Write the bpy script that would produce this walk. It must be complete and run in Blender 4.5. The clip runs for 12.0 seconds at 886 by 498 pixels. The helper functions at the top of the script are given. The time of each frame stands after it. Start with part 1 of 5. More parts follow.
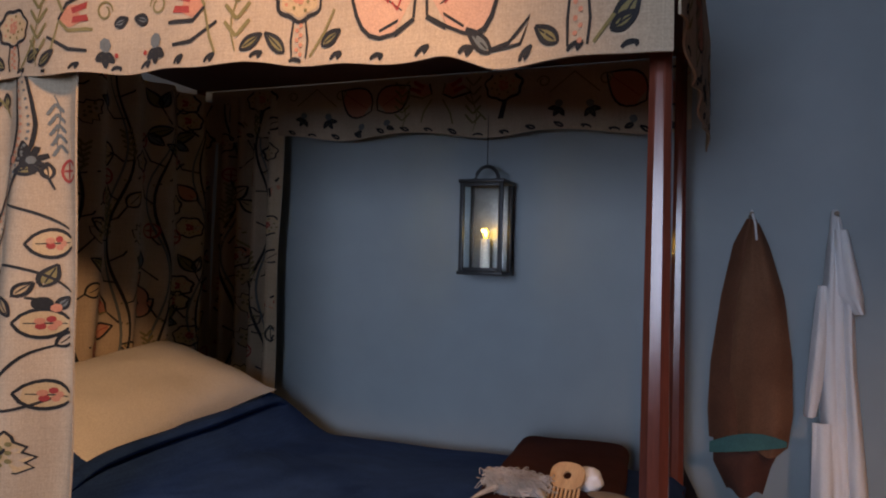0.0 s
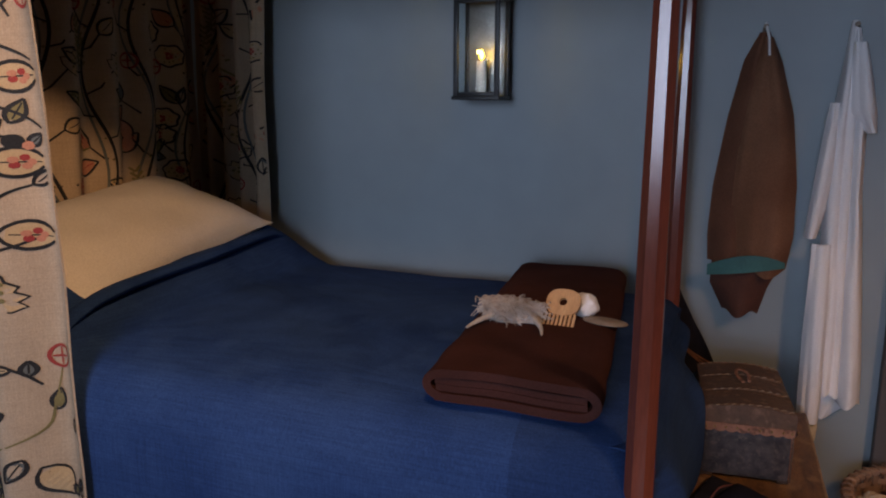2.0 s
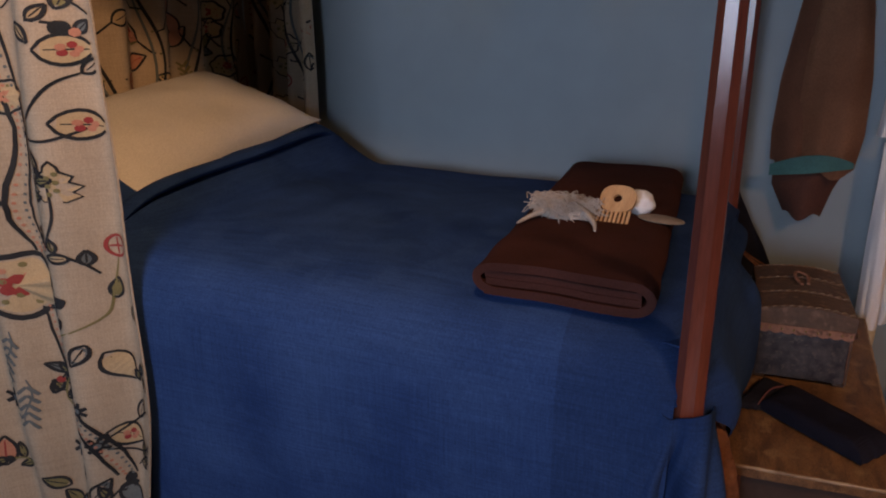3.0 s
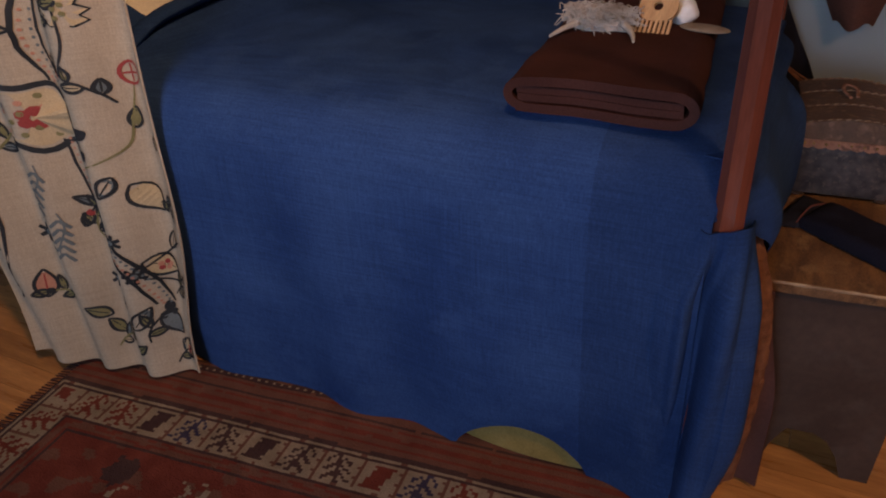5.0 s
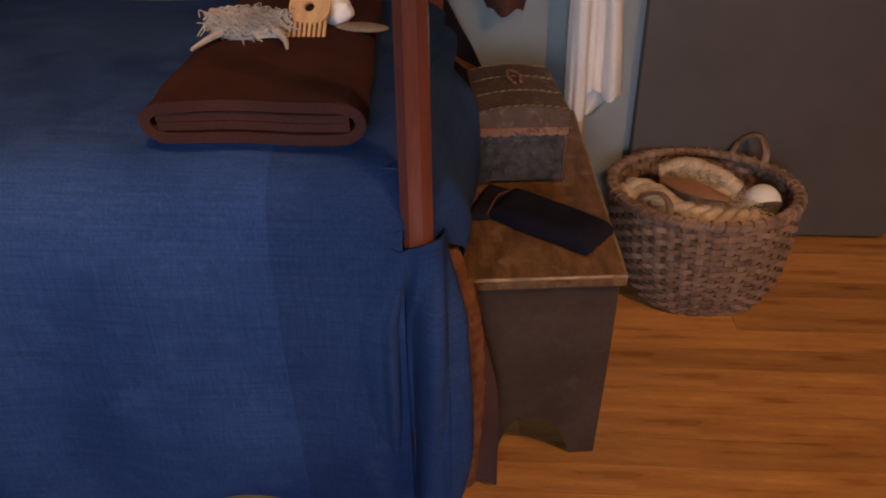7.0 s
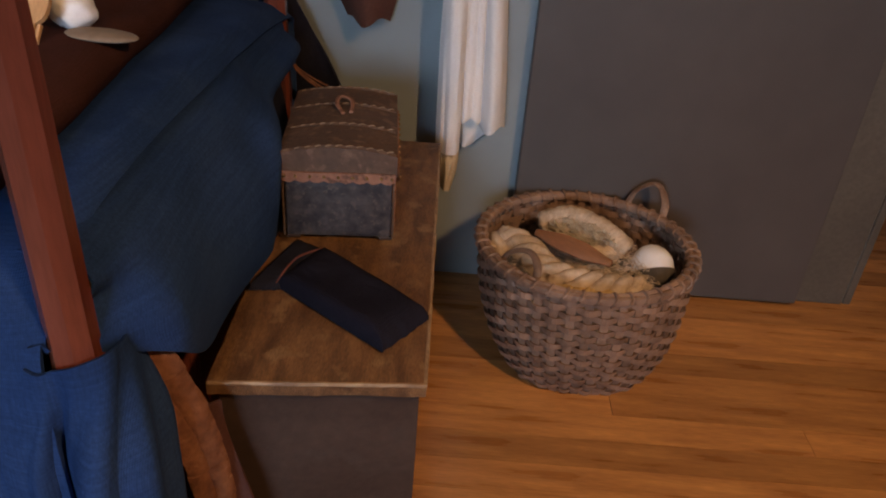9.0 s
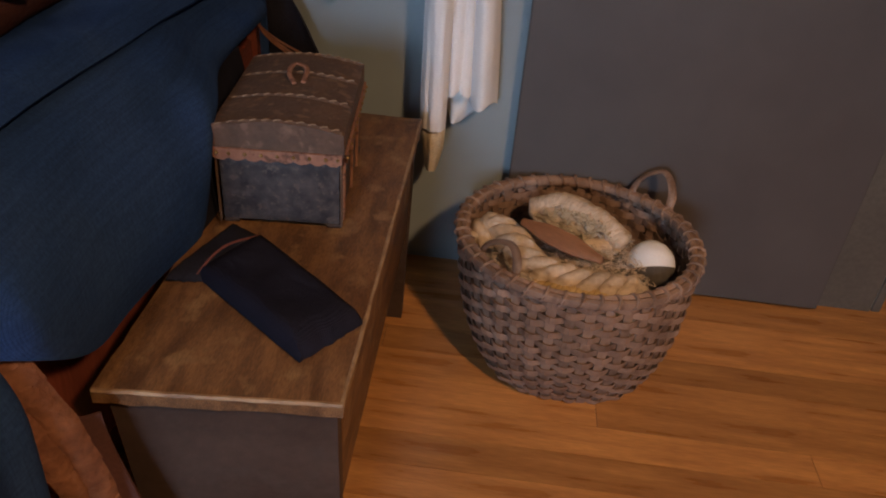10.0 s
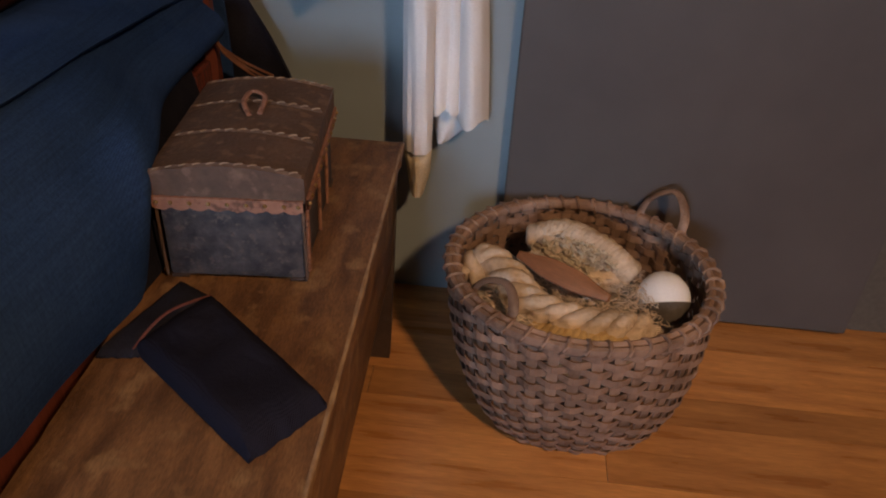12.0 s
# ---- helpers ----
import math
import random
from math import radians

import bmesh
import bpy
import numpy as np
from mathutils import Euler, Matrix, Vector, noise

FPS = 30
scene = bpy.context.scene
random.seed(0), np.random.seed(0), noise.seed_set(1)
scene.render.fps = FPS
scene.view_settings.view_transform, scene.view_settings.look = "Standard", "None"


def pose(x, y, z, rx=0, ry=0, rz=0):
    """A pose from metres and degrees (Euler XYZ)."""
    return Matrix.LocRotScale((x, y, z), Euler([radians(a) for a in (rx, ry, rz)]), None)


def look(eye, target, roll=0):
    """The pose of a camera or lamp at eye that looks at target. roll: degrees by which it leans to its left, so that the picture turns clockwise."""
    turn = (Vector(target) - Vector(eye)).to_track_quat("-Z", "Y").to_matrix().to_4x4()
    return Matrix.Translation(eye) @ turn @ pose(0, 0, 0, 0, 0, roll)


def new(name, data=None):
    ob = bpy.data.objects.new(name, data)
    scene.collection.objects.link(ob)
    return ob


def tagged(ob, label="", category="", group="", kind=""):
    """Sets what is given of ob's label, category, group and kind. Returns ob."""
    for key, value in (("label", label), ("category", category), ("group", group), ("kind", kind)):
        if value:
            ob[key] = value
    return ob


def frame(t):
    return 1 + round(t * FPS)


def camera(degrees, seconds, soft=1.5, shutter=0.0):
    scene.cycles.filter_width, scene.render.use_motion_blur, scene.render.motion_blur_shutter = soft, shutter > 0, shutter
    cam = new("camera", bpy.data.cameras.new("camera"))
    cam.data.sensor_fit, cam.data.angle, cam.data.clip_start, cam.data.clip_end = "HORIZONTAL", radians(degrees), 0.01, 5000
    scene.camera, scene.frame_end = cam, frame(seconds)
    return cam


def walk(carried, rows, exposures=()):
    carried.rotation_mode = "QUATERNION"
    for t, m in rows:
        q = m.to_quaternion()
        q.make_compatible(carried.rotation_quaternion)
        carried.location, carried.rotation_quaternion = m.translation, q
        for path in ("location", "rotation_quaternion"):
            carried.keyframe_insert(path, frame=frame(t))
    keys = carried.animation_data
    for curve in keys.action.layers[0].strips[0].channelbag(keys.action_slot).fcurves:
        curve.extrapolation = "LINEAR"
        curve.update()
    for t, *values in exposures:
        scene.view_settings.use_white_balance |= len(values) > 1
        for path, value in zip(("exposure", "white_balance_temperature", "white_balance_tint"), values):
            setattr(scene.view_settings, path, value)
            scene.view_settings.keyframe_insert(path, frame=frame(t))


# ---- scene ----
cam = camera(60.6, 12.0, soft=2.0)
PATH = [
    (0, (0.795, 0.734, 1.345), (0.07, 2.596, 1.411), 1.5),
    (0.5, (0.795, 0.769, 1.391), (0.129, 2.654, 1.335), 0.9),
    (1, (0.801, 0.781, 1.387), (0.148, 2.665, 1.232), 0.5),
    (1.5, (0.798, 0.794, 1.365), (0.129, 2.66, 1.099), 0.4),
    (2, (0.79, 0.805, 1.345), (0.078, 2.634, 0.959), 0.2),
    (2.5, (0.781, 0.816, 1.324), (0.02, 2.594, 0.815), 0.0),
    (3, (0.774, 0.824, 1.309), (-0.027, 2.549, 0.689), -0.1),
    (3.5, (0.77, 0.827, 1.288), (-0.067, 2.492, 0.562), -0.3),
    (5.3, (0.749, 0.844, 1.248), (-0.017, 2.384, 0.227), -2.1),
    (5.5, (0.752, 0.846, 1.239), (0.035, 2.406, 0.213), -2.2),
    (6, (0.752, 0.883, 1.222), (0.252, 2.524, 0.194), -2.0),
    (6.5, (0.769, 0.951, 1.226), (0.472, 2.643, 0.203), -1.9),
    (7, (0.772, 1.021, 1.228), (0.666, 2.739, 0.209), -0.8),
    (7.5, (0.828, 1.093, 1.222), (0.85, 2.819, 0.212), 1.3),
    (9.3, (1.072, 1.438, 1.178), (1.05, 3.143, 0.132), 4.9),
    (9.5, (1.088, 1.467, 1.169), (1.047, 3.162, 0.108), 4.9),
    (10, (1.178, 1.552, 1.148), (1.072, 3.217, 0.045), 4.9),
    (10.5, (1.238, 1.619, 1.111), (1.107, 3.265, -0.018), 4.9),
    (11, (1.236, 1.7, 1.086), (1.087, 3.336, -0.056), 4.5),
    (11.5, (1.215, 1.777, 1.097), (1.072, 3.413, -0.045), 4.0),
    (12, (1.192, 1.737, 1.127), (1.076, 3.393, 0.012), 3.2),
]
walk(cam, [(t, look(eye, target, roll)) for t, eye, target, roll in PATH],
     exposures=[(0, -0.15, 6900, 27), (1, -0.2, 6400, 25), (2, -0.15, 6800, 26), (3.5, -0.2, 6900, 27), (5.6, 0.0, 6900, 27), (6.5, 0.15, 7000, 26), (7.5, 0.25, 8800, 28), (9.5, 0.5, 6500, 17), (12, 0.55, 6350, 17)])


# ---- light ----
world = bpy.data.worlds.new("sky")
scene.world = world
world.use_nodes = True
wn = world.node_tree.nodes
sky = wn.new("ShaderNodeTexSky")
sky.sky_type, sky.sun_disc, sky.sun_elevation, sky.sun_rotation = "NISHITA", False, radians(35), radians(20)
world.node_tree.links.new(sky.outputs["Color"], wn["Background"].inputs["Color"])
wn["Background"].inputs["Strength"].default_value = 0.1
scene.view_settings.exposure = 0.0


def area_lamp(name, m, w, h, watts, colour):
    d = bpy.data.lights.new(name, "AREA")
    d.shape, d.size, d.size_y, d.energy, d.color = "RECTANGLE", w, h, watts, colour
    ob = new(name, d)
    ob.matrix_world = m
    return ob


def bulb(name, x, y, z, watts, colour, radius):
    d = bpy.data.lights.new(name, "POINT")
    d.energy, d.color, d.shadow_soft_size = watts, colour, radius
    ob = new(name, d)
    ob.location = (x, y, z)
    return ob


WIN_X0, WIN_X1, WIN_Z0, WIN_Z1 = -0.25, 1.05, 1.05, 2.15
ROOM_S, ROOM_W, ROOM_E, WALL_N, CEIL = -1.9, -2.4, 3.3, 3.24, 2.45
area_lamp("window_daylight", look(((WIN_X0 + WIN_X1) / 2, ROOM_S - 0.04, (WIN_Z0 + WIN_Z1) / 2), (-0.40, 3, 1.25)),
          WIN_X1 - WIN_X0, WIN_Z1 - WIN_Z0, 21, (0.58, 0.78, 1.0)).data.spread = radians(88)
WARM = (1.0, 0.61, 0.30)


def spot(name, eye, target, watts, degrees):
    d = bpy.data.lights.new(name, "SPOT")
    d.energy, d.color, d.shadow_soft_size, d.spot_size, d.spot_blend = watts, WARM, 0.09, radians(degrees), 0.9
    ob = new(name, d)
    ob.matrix_world = look(eye, target)
    return ob


SPOTS = (((0.62, 1.02, 2.32), (-0.80, 2.28, 0.95), 98, 86), ((2.15, 0.95, 2.32), (1.46, 2.35, 0.0), 122, 76))
for eye_, aim_, watts_, deg_ in SPOTS:
    spot("spotlight_beam", eye_, aim_, watts_, deg_)
bulb("candle_light", 0.018, 3.085, 1.49, 0.12, (1.0, 0.6, 0.12), 0.006)


# ---- materials ----
def mat(name, c1, c2, rough=0.7, metal=0.0, scale=8.0, fine=120.0, bump=0.15, stretch=(1, 1, 1), wear=None, spread=0.0, weave=0.0, sheen=0.0, spec=0.4, coord="Object", grain=0.28, slub=0.0):
    """c1 to c2 by broad noise, darkened and raised by a fine grain; wear: a third colour in patches; spread: random value per object."""
    m = bpy.data.materials.new(name)
    m.use_nodes = True
    nt = m.node_tree
    n, l = nt.nodes, nt.links
    p = n["Principled BSDF"]
    tc, mp = n.new("ShaderNodeTexCoord"), n.new("ShaderNodeMapping")
    mp.inputs["Scale"].default_value = stretch
    l.new(tc.outputs[coord], mp.inputs["Vector"])
    big, small = n.new("ShaderNodeTexNoise"), n.new("ShaderNodeTexNoise")
    big.inputs["Scale"].default_value, big.inputs["Detail"].default_value = scale, 5
    small.inputs["Scale"].default_value, small.inputs["Detail"].default_value = fine, 3
    for t in (big, small):
        l.new(mp.outputs["Vector"], t.inputs["Vector"])
    ramp = n.new("ShaderNodeValToRGB")
    ramp.color_ramp.elements[0].position, ramp.color_ramp.elements[1].position = 0.32, 0.68
    ramp.color_ramp.elements[0].color, ramp.color_ramp.elements[1].color = (*c1, 1), (*c2, 1)
    l.new(big.outputs["Fac"], ramp.inputs["Fac"])
    col = ramp.outputs["Color"]
    if wear:
        wn_, wr = n.new("ShaderNodeTexNoise"), n.new("ShaderNodeValToRGB")
        wn_.inputs["Scale"].default_value, wn_.inputs["Detail"].default_value = scale * 2.3, 8
        wr.color_ramp.elements[0].position, wr.color_ramp.elements[1].position = 0.55, 0.66
        l.new(tc.outputs[coord], wn_.inputs["Vector"])
        l.new(wn_.outputs["Fac"], wr.inputs["Fac"])
        mx = n.new("ShaderNodeMix")
        mx.data_type = "RGBA"
        l.new(wr.outputs["Color"], mx.inputs[0])
        l.new(col, mx.inputs[6])
        mx.inputs[7].default_value = (*wear, 1)
        col = mx.outputs[2]
    hsv = n.new("ShaderNodeHueSaturation")
    l.new(col, hsv.inputs["Color"])
    mr = n.new("ShaderNodeMapRange")
    mr.inputs["To Min"].default_value, mr.inputs["To Max"].default_value = 1 - grain, 1 + grain
    l.new(small.outputs["Fac"], mr.inputs["Value"])
    val = mr.outputs["Result"]
    if spread:
        oi, r2, mu = n.new("ShaderNodeObjectInfo"), n.new("ShaderNodeMapRange"), n.new("ShaderNodeMath")
        r2.inputs["To Min"].default_value, r2.inputs["To Max"].default_value = 1 - spread, 1 + spread
        l.new(oi.outputs["Random"], r2.inputs["Value"])
        mu.operation = "MULTIPLY"
        l.new(val, mu.inputs[0])
        l.new(r2.outputs["Result"], mu.inputs[1])
        val = mu.outputs[0]
    if slub:
        for st_ in ((9, 9, 420), (420, 420, 9)):
            sm, sn, sr, smul = n.new("ShaderNodeMapping"), n.new("ShaderNodeTexNoise"), n.new("ShaderNodeMapRange"), n.new("ShaderNodeMath")
            sm.inputs["Scale"].default_value, sn.inputs["Scale"].default_value, sn.inputs["Detail"].default_value = st_, 1.0, 4
            sr.inputs["From Min"].default_value, sr.inputs["From Max"].default_value = 0.25, 0.75
            sr.inputs["To Min"].default_value, sr.inputs["To Max"].default_value = 1 - slub, 1 + slub
            smul.operation = "MULTIPLY"
            l.new(tc.outputs[coord], sm.inputs["Vector"])
            l.new(sm.outputs["Vector"], sn.inputs["Vector"])
            l.new(sn.outputs["Fac"], sr.inputs["Value"])
            l.new(val, smul.inputs[0])
            l.new(sr.outputs["Result"], smul.inputs[1])
            val = smul.outputs[0]
    l.new(val, hsv.inputs["Value"])
    l.new(hsv.outputs["Color"], p.inputs["Base Color"])
    height = small.outputs["Fac"]
    if weave:
        ws = []
        for d in ("X", "Z"):
            w = n.new("ShaderNodeTexWave")
            w.bands_direction = d
            w.inputs["Scale"].default_value, w.inputs["Distortion"].default_value, w.inputs["Detail"].default_value = weave, 1.5, 2
            l.new(tc.outputs[coord], w.inputs["Vector"])
            ws.append(w.outputs["Fac"])
        ad, ad2 = n.new("ShaderNodeMath"), n.new("ShaderNodeMath")
        l.new(ws[0], ad.inputs[0]), l.new(ws[1], ad.inputs[1])
        l.new(ad.outputs[0], ad2.inputs[0]), l.new(height, ad2.inputs[1])
        height = ad2.outputs[0]
    if bump:
        b = n.new("ShaderNodeBump")
        b.inputs["Strength"].default_value, b.inputs["Distance"].default_value = bump, 0.004
        l.new(height, b.inputs["Height"])
        l.new(b.outputs["Normal"], p.inputs["Normal"])
    rr = n.new("ShaderNodeMapRange")
    rr.inputs["To Min"].default_value, rr.inputs["To Max"].default_value = max(rough - 0.12, 0.02), min(rough + 0.12, 1)
    l.new(big.outputs["Fac"], rr.inputs["Value"])
    l.new(rr.outputs["Result"], p.inputs["Roughness"])
    p.inputs["Metallic"].default_value = metal
    p.inputs["Specular IOR Level"].default_value = spec
    p.inputs["Sheen Weight"].default_value = sheen
    return m


def glow(name, colour, strength):
    m = bpy.data.materials.new(name)
    m.use_nodes = True
    p = m.node_tree.nodes["Principled BSDF"]
    p.inputs["Base Color"].default_value = p.inputs["Emission Color"].default_value = (*colour, 1)
    p.inputs["Emission Strength"].default_value = strength
    return m


def glass(name):
    m = bpy.data.materials.new(name)
    m.use_nodes = True
    p = m.node_tree.nodes["Principled BSDF"]
    p.inputs["Base Color"].default_value, p.inputs["Roughness"].default_value = (0.9, 0.95, 0.95, 1), 0.06
    p.inputs["Transmission Weight"].default_value, p.inputs["IOR"].default_value = 1.0, 1.1
    return m


M = dict(
    wall=mat("wall_paint", (0.24, 0.29, 0.31), (0.28, 0.335, 0.355), 0.55, scale=2.2, fine=9, bump=0.03, grain=0.06),
    plain=mat("plaster_cream", (0.46, 0.42, 0.34), (0.54, 0.50, 0.42), 0.8, scale=3, fine=80),
    # ceiling out of view, coloured dark so it bounces little light
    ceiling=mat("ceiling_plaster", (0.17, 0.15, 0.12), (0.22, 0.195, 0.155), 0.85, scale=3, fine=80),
    door=mat("door_paint", (0.082, 0.075, 0.076), (0.100, 0.092, 0.092), 0.55, scale=3, fine=12, bump=0.02, grain=0.05),
    # trim paint darkened to hold the shadow that falls on the casing
    trim=mat("trim_paint_shaded", (0.10, 0.095, 0.085), (0.13, 0.12, 0.105), 0.5, scale=5, fine=90, bump=0.06),
    floor=mat("oak_floor", (0.36, 0.150, 0.046), (0.62, 0.30, 0.098), 0.30, scale=3.2, fine=30, bump=0.05, stretch=(1, 9, 9), spread=0.27, grain=0.32),
    gap=mat("floor_gap", (0.06, 0.03, 0.015), (0.09, 0.045, 0.02), 0.8),
    post=mat("mahogany", (0.12, 0.032, 0.020), (0.20, 0.054, 0.032), 0.2, scale=6, fine=70, bump=0.04, stretch=(3, 3, 0.4), spec=0.5),
    cover=mat("indigo_wool", (0.016, 0.044, 0.140), (0.030, 0.073, 0.196), 0.9, scale=4, fine=210, bump=0.14, weave=150, sheen=0.0, spec=0.08, wear=(0.026, 0.064, 0.178), slub=0.16),
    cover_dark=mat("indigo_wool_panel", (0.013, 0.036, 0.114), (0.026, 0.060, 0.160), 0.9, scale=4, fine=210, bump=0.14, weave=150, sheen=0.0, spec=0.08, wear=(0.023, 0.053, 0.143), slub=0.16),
    brown=mat("brown_wool", (0.052, 0.022, 0.019), (0.074, 0.031, 0.027), 0.95, scale=9, fine=260, bump=0.4, weave=140, spec=0.04),
    linen=mat("pillow_linen", (0.79, 0.77, 0.70), (0.86, 0.84, 0.78), 0.9, scale=5, fine=300, bump=0.25, weave=220, spec=0.1),
    crewel=mat("crewel_linen", (0.42, 0.335, 0.24), (0.49, 0.395, 0.285), 0.9, scale=6, fine=300, bump=0.25, weave=200, spec=0.1, slub=0.08),
    lining=mat("canopy_lining", (0.06, 0.024, 0.02), (0.09, 0.036, 0.03), 0.95, scale=6, fine=200),
    rust=mat("rust_wool", (0.13, 0.055, 0.032), (0.24, 0.11, 0.06), 0.95, scale=34, fine=120, bump=0.9, spec=0.1),
    ochre=mat("ochre_wool", (0.21, 0.155, 0.05), (0.28, 0.21, 0.075), 0.95, scale=10, fine=200, bump=0.4, spec=0.1),
    iron=mat("lantern_tin", (0.035, 0.038, 0.04), (0.06, 0.06, 0.06), 0.5, metal=0.6, scale=20, fine=150, bump=0.1),
    tin=mat("dull_tin", (0.20, 0.20, 0.19), (0.28, 0.28, 0.26), 0.45, metal=0.7, scale=20, fine=150, bump=0.1),
    wax=mat("candle_wax", (0.75, 0.70, 0.58), (0.80, 0.76, 0.66), 0.5, scale=20, bump=0.05),
    flame=glow("flame", (1.0, 0.66, 0.06), 30.0),
    glass=glass("lantern_glass"),
    coat=mat("coat_brown", (0.17, 0.076, 0.042), (0.24, 0.115, 0.066), 0.85, scale=7, fine=200, bump=0.3, weave=150, spec=0.2),
    # the coat's brown, darkened for the shadow on its left side
    coat_shade=mat("coat_brown_shaded", (0.135, 0.058, 0.036), (0.18, 0.082, 0.05), 0.9, scale=9, fine=200, bump=0.3, weave=150, spec=0.1),
    coat_in=mat("coat_maroon", (0.085, 0.032, 0.022), (0.12, 0.045, 0.03), 0.9, scale=9, fine=200, bump=0.3),
    teal=mat("teal_lining", (0.03, 0.12, 0.12), (0.045, 0.16, 0.155), 0.7, scale=12, fine=200),
    shirt=mat("white_linen", (0.74, 0.75, 0.76), (0.82, 0.82, 0.82), 0.9, scale=7, fine=250, bump=0.08, spec=0.1, grain=0.08),
    # white linen tinted yellow where only warm lamplight reaches
    warm_tip=mat("yellowed_linen", (0.58, 0.49, 0.34), (0.68, 0.60, 0.46), 0.9, scale=14, fine=250, bump=0.25, weave=220, spec=0.1),
    bench=mat("old_pine", (0.085, 0.040, 0.017), (0.21, 0.108, 0.046), 0.55, scale=9, fine=90, bump=0.45, stretch=(5, 1.2, 4), wear=(0.225, 0.130, 0.060), grain=0.6),
    edge=mat("pale_worn_edge", (0.20, 0.12, 0.065), (0.40, 0.28, 0.17), 0.6, scale=30, fine=90),
    # darker brown than the plank top
    bench_end=mat("bench_end_brown", (0.040, 0.026, 0.021), (0.066, 0.043, 0.034), 0.6, scale=7, fine=60, bump=0.25, wear=(0.06, 0.043, 0.036)),
    hide=mat("trunk_hide", (0.020, 0.020, 0.026), (0.070, 0.062, 0.064), 0.6, scale=46, fine=130, bump=0.6, wear=(0.085, 0.070, 0.064)),
    lid=mat("trunk_lid_leather", (0.070, 0.044, 0.032), (0.115, 0.071, 0.050), 0.65, scale=22, fine=140, bump=0.5, wear=(0.16, 0.10, 0.07)),
    strip=mat("trunk_strip_leather", (0.22, 0.105, 0.068), (0.30, 0.15, 0.10), 0.65, scale=30, fine=160, bump=0.4, wear=(0.12, 0.06, 0.04)),
    brass=mat("dull_brass", (0.20, 0.13, 0.06), (0.30, 0.20, 0.09), 0.4, metal=0.8, scale=40),
    thread=mat("waxed_thread", (0.20, 0.145, 0.10), (0.30, 0.22, 0.155), 0.8, scale=40),
    black=mat("black_wool", (0.012, 0.012, 0.018), (0.02, 0.02, 0.028), 0.95, scale=14, fine=260, bump=0.4, spec=0.03),
    navy=mat("navy_wool", (0.012, 0.012, 0.020), (0.018, 0.018, 0.029), 0.95, scale=12, fine=260, bump=0.4, weave=160, spec=0.03),
    redthread=mat("red_selvedge", (0.10, 0.034, 0.028), (0.14, 0.045, 0.036), 0.9, scale=30),
    curl=mat("cream_curl", (0.40, 0.34, 0.25), (0.58, 0.51, 0.40), 0.95, scale=30, fine=200, bump=0.3, spec=0.05),
    splint=mat("oak_splint", (0.175, 0.112, 0.082), (0.31, 0.205, 0.152), 0.5, scale=14, fine=90, bump=0.25, spread=0.25, wear=(0.15, 0.09, 0.062)),
    yarn=mat("raw_yarn", (0.44, 0.345, 0.25), (0.66, 0.54, 0.42), 0.95, scale=18, fine=120, bump=0.5, spread=0.1, spec=0.1),
    yarn2=mat("grey_yarn", (0.28, 0.24, 0.195), (0.44, 0.39, 0.33), 0.95, scale=18, fine=120, bump=0.5, spec=0.1),
    fleece=mat("raw_fleece", (0.30, 0.275, 0.25), (0.56, 0.52, 0.48), 0.95, scale=16, fine=120, bump=0.5, spec=0.1),
    gold=mat("gold_yarn", (0.44, 0.30, 0.13), (0.58, 0.42, 0.21), 0.95, scale=18, fine=120, bump=0.5, spec=0.1),
    card=mat("carder_wood", (0.19, 0.080, 0.036), (0.27, 0.12, 0.055), 0.5, scale=8, fine=60, stretch=(1, 6, 6)),
    comb=mat("boxwood", (0.50, 0.29, 0.14), (0.60, 0.37, 0.19), 0.5, scale=14, fine=80, stretch=(5, 1, 1)),
    greywood=mat("grey_wood", (0.20, 0.16, 0.12), (0.28, 0.22, 0.17), 0.6, scale=14, fine=80),
    grey=mat("grey_wool", (0.08, 0.07, 0.06), (0.13, 0.115, 0.10), 0.95, scale=18, fine=140, bump=0.5),
    knob=mat("glass_knob", (0.6, 0.6, 0.6), (0.7, 0.7, 0.7), 0.15, metal=0.9, scale=20, bump=0.02),
    dark=mat("thread_black", (0.022, 0.024, 0.026), (0.04, 0.042, 0.045), 0.9, fine=300, bump=0.3, spec=0.1),
    olive=mat("thread_olive", (0.17, 0.15, 0.065), (0.24, 0.21, 0.10), 0.9, fine=300, bump=0.3, spec=0.1),
    red=mat("thread_red", (0.28, 0.045, 0.045), (0.36, 0.07, 0.06), 0.9, fine=300, bump=0.3, spec=0.1),
    pink=mat("thread_pink", (0.46, 0.20, 0.13), (0.54, 0.26, 0.17), 0.9, fine=300, bump=0.3, spec=0.1),
    blush=mat("thread_blush", (0.50, 0.30, 0.21), (0.58, 0.37, 0.26), 0.9, fine=300, bump=0.3, spec=0.1),
    slate=mat("thread_slate", (0.11, 0.13, 0.13), (0.16, 0.18, 0.18), 0.9, fine=300, bump=0.3, spec=0.1),
    sand=mat("thread_sand", (0.46, 0.34, 0.19), (0.54, 0.41, 0.25), 0.9, fine=300, bump=0.3, spec=0.1),
    rug_red=mat("rug_red", (0.115, 0.028, 0.020), (0.17, 0.044, 0.030), 0.98, scale=16, fine=220, bump=0.6, spec=0.05),
    rug_dark=mat("rug_dark", (0.045, 0.026, 0.026), (0.075, 0.042, 0.038), 0.98, scale=16, fine=220, bump=0.6, spec=0.05),
    rug_ivory=mat("rug_ivory", (0.19, 0.145, 0.10), (0.29, 0.23, 0.165), 0.98, scale=16, fine=220, bump=0.6, spec=0.05),
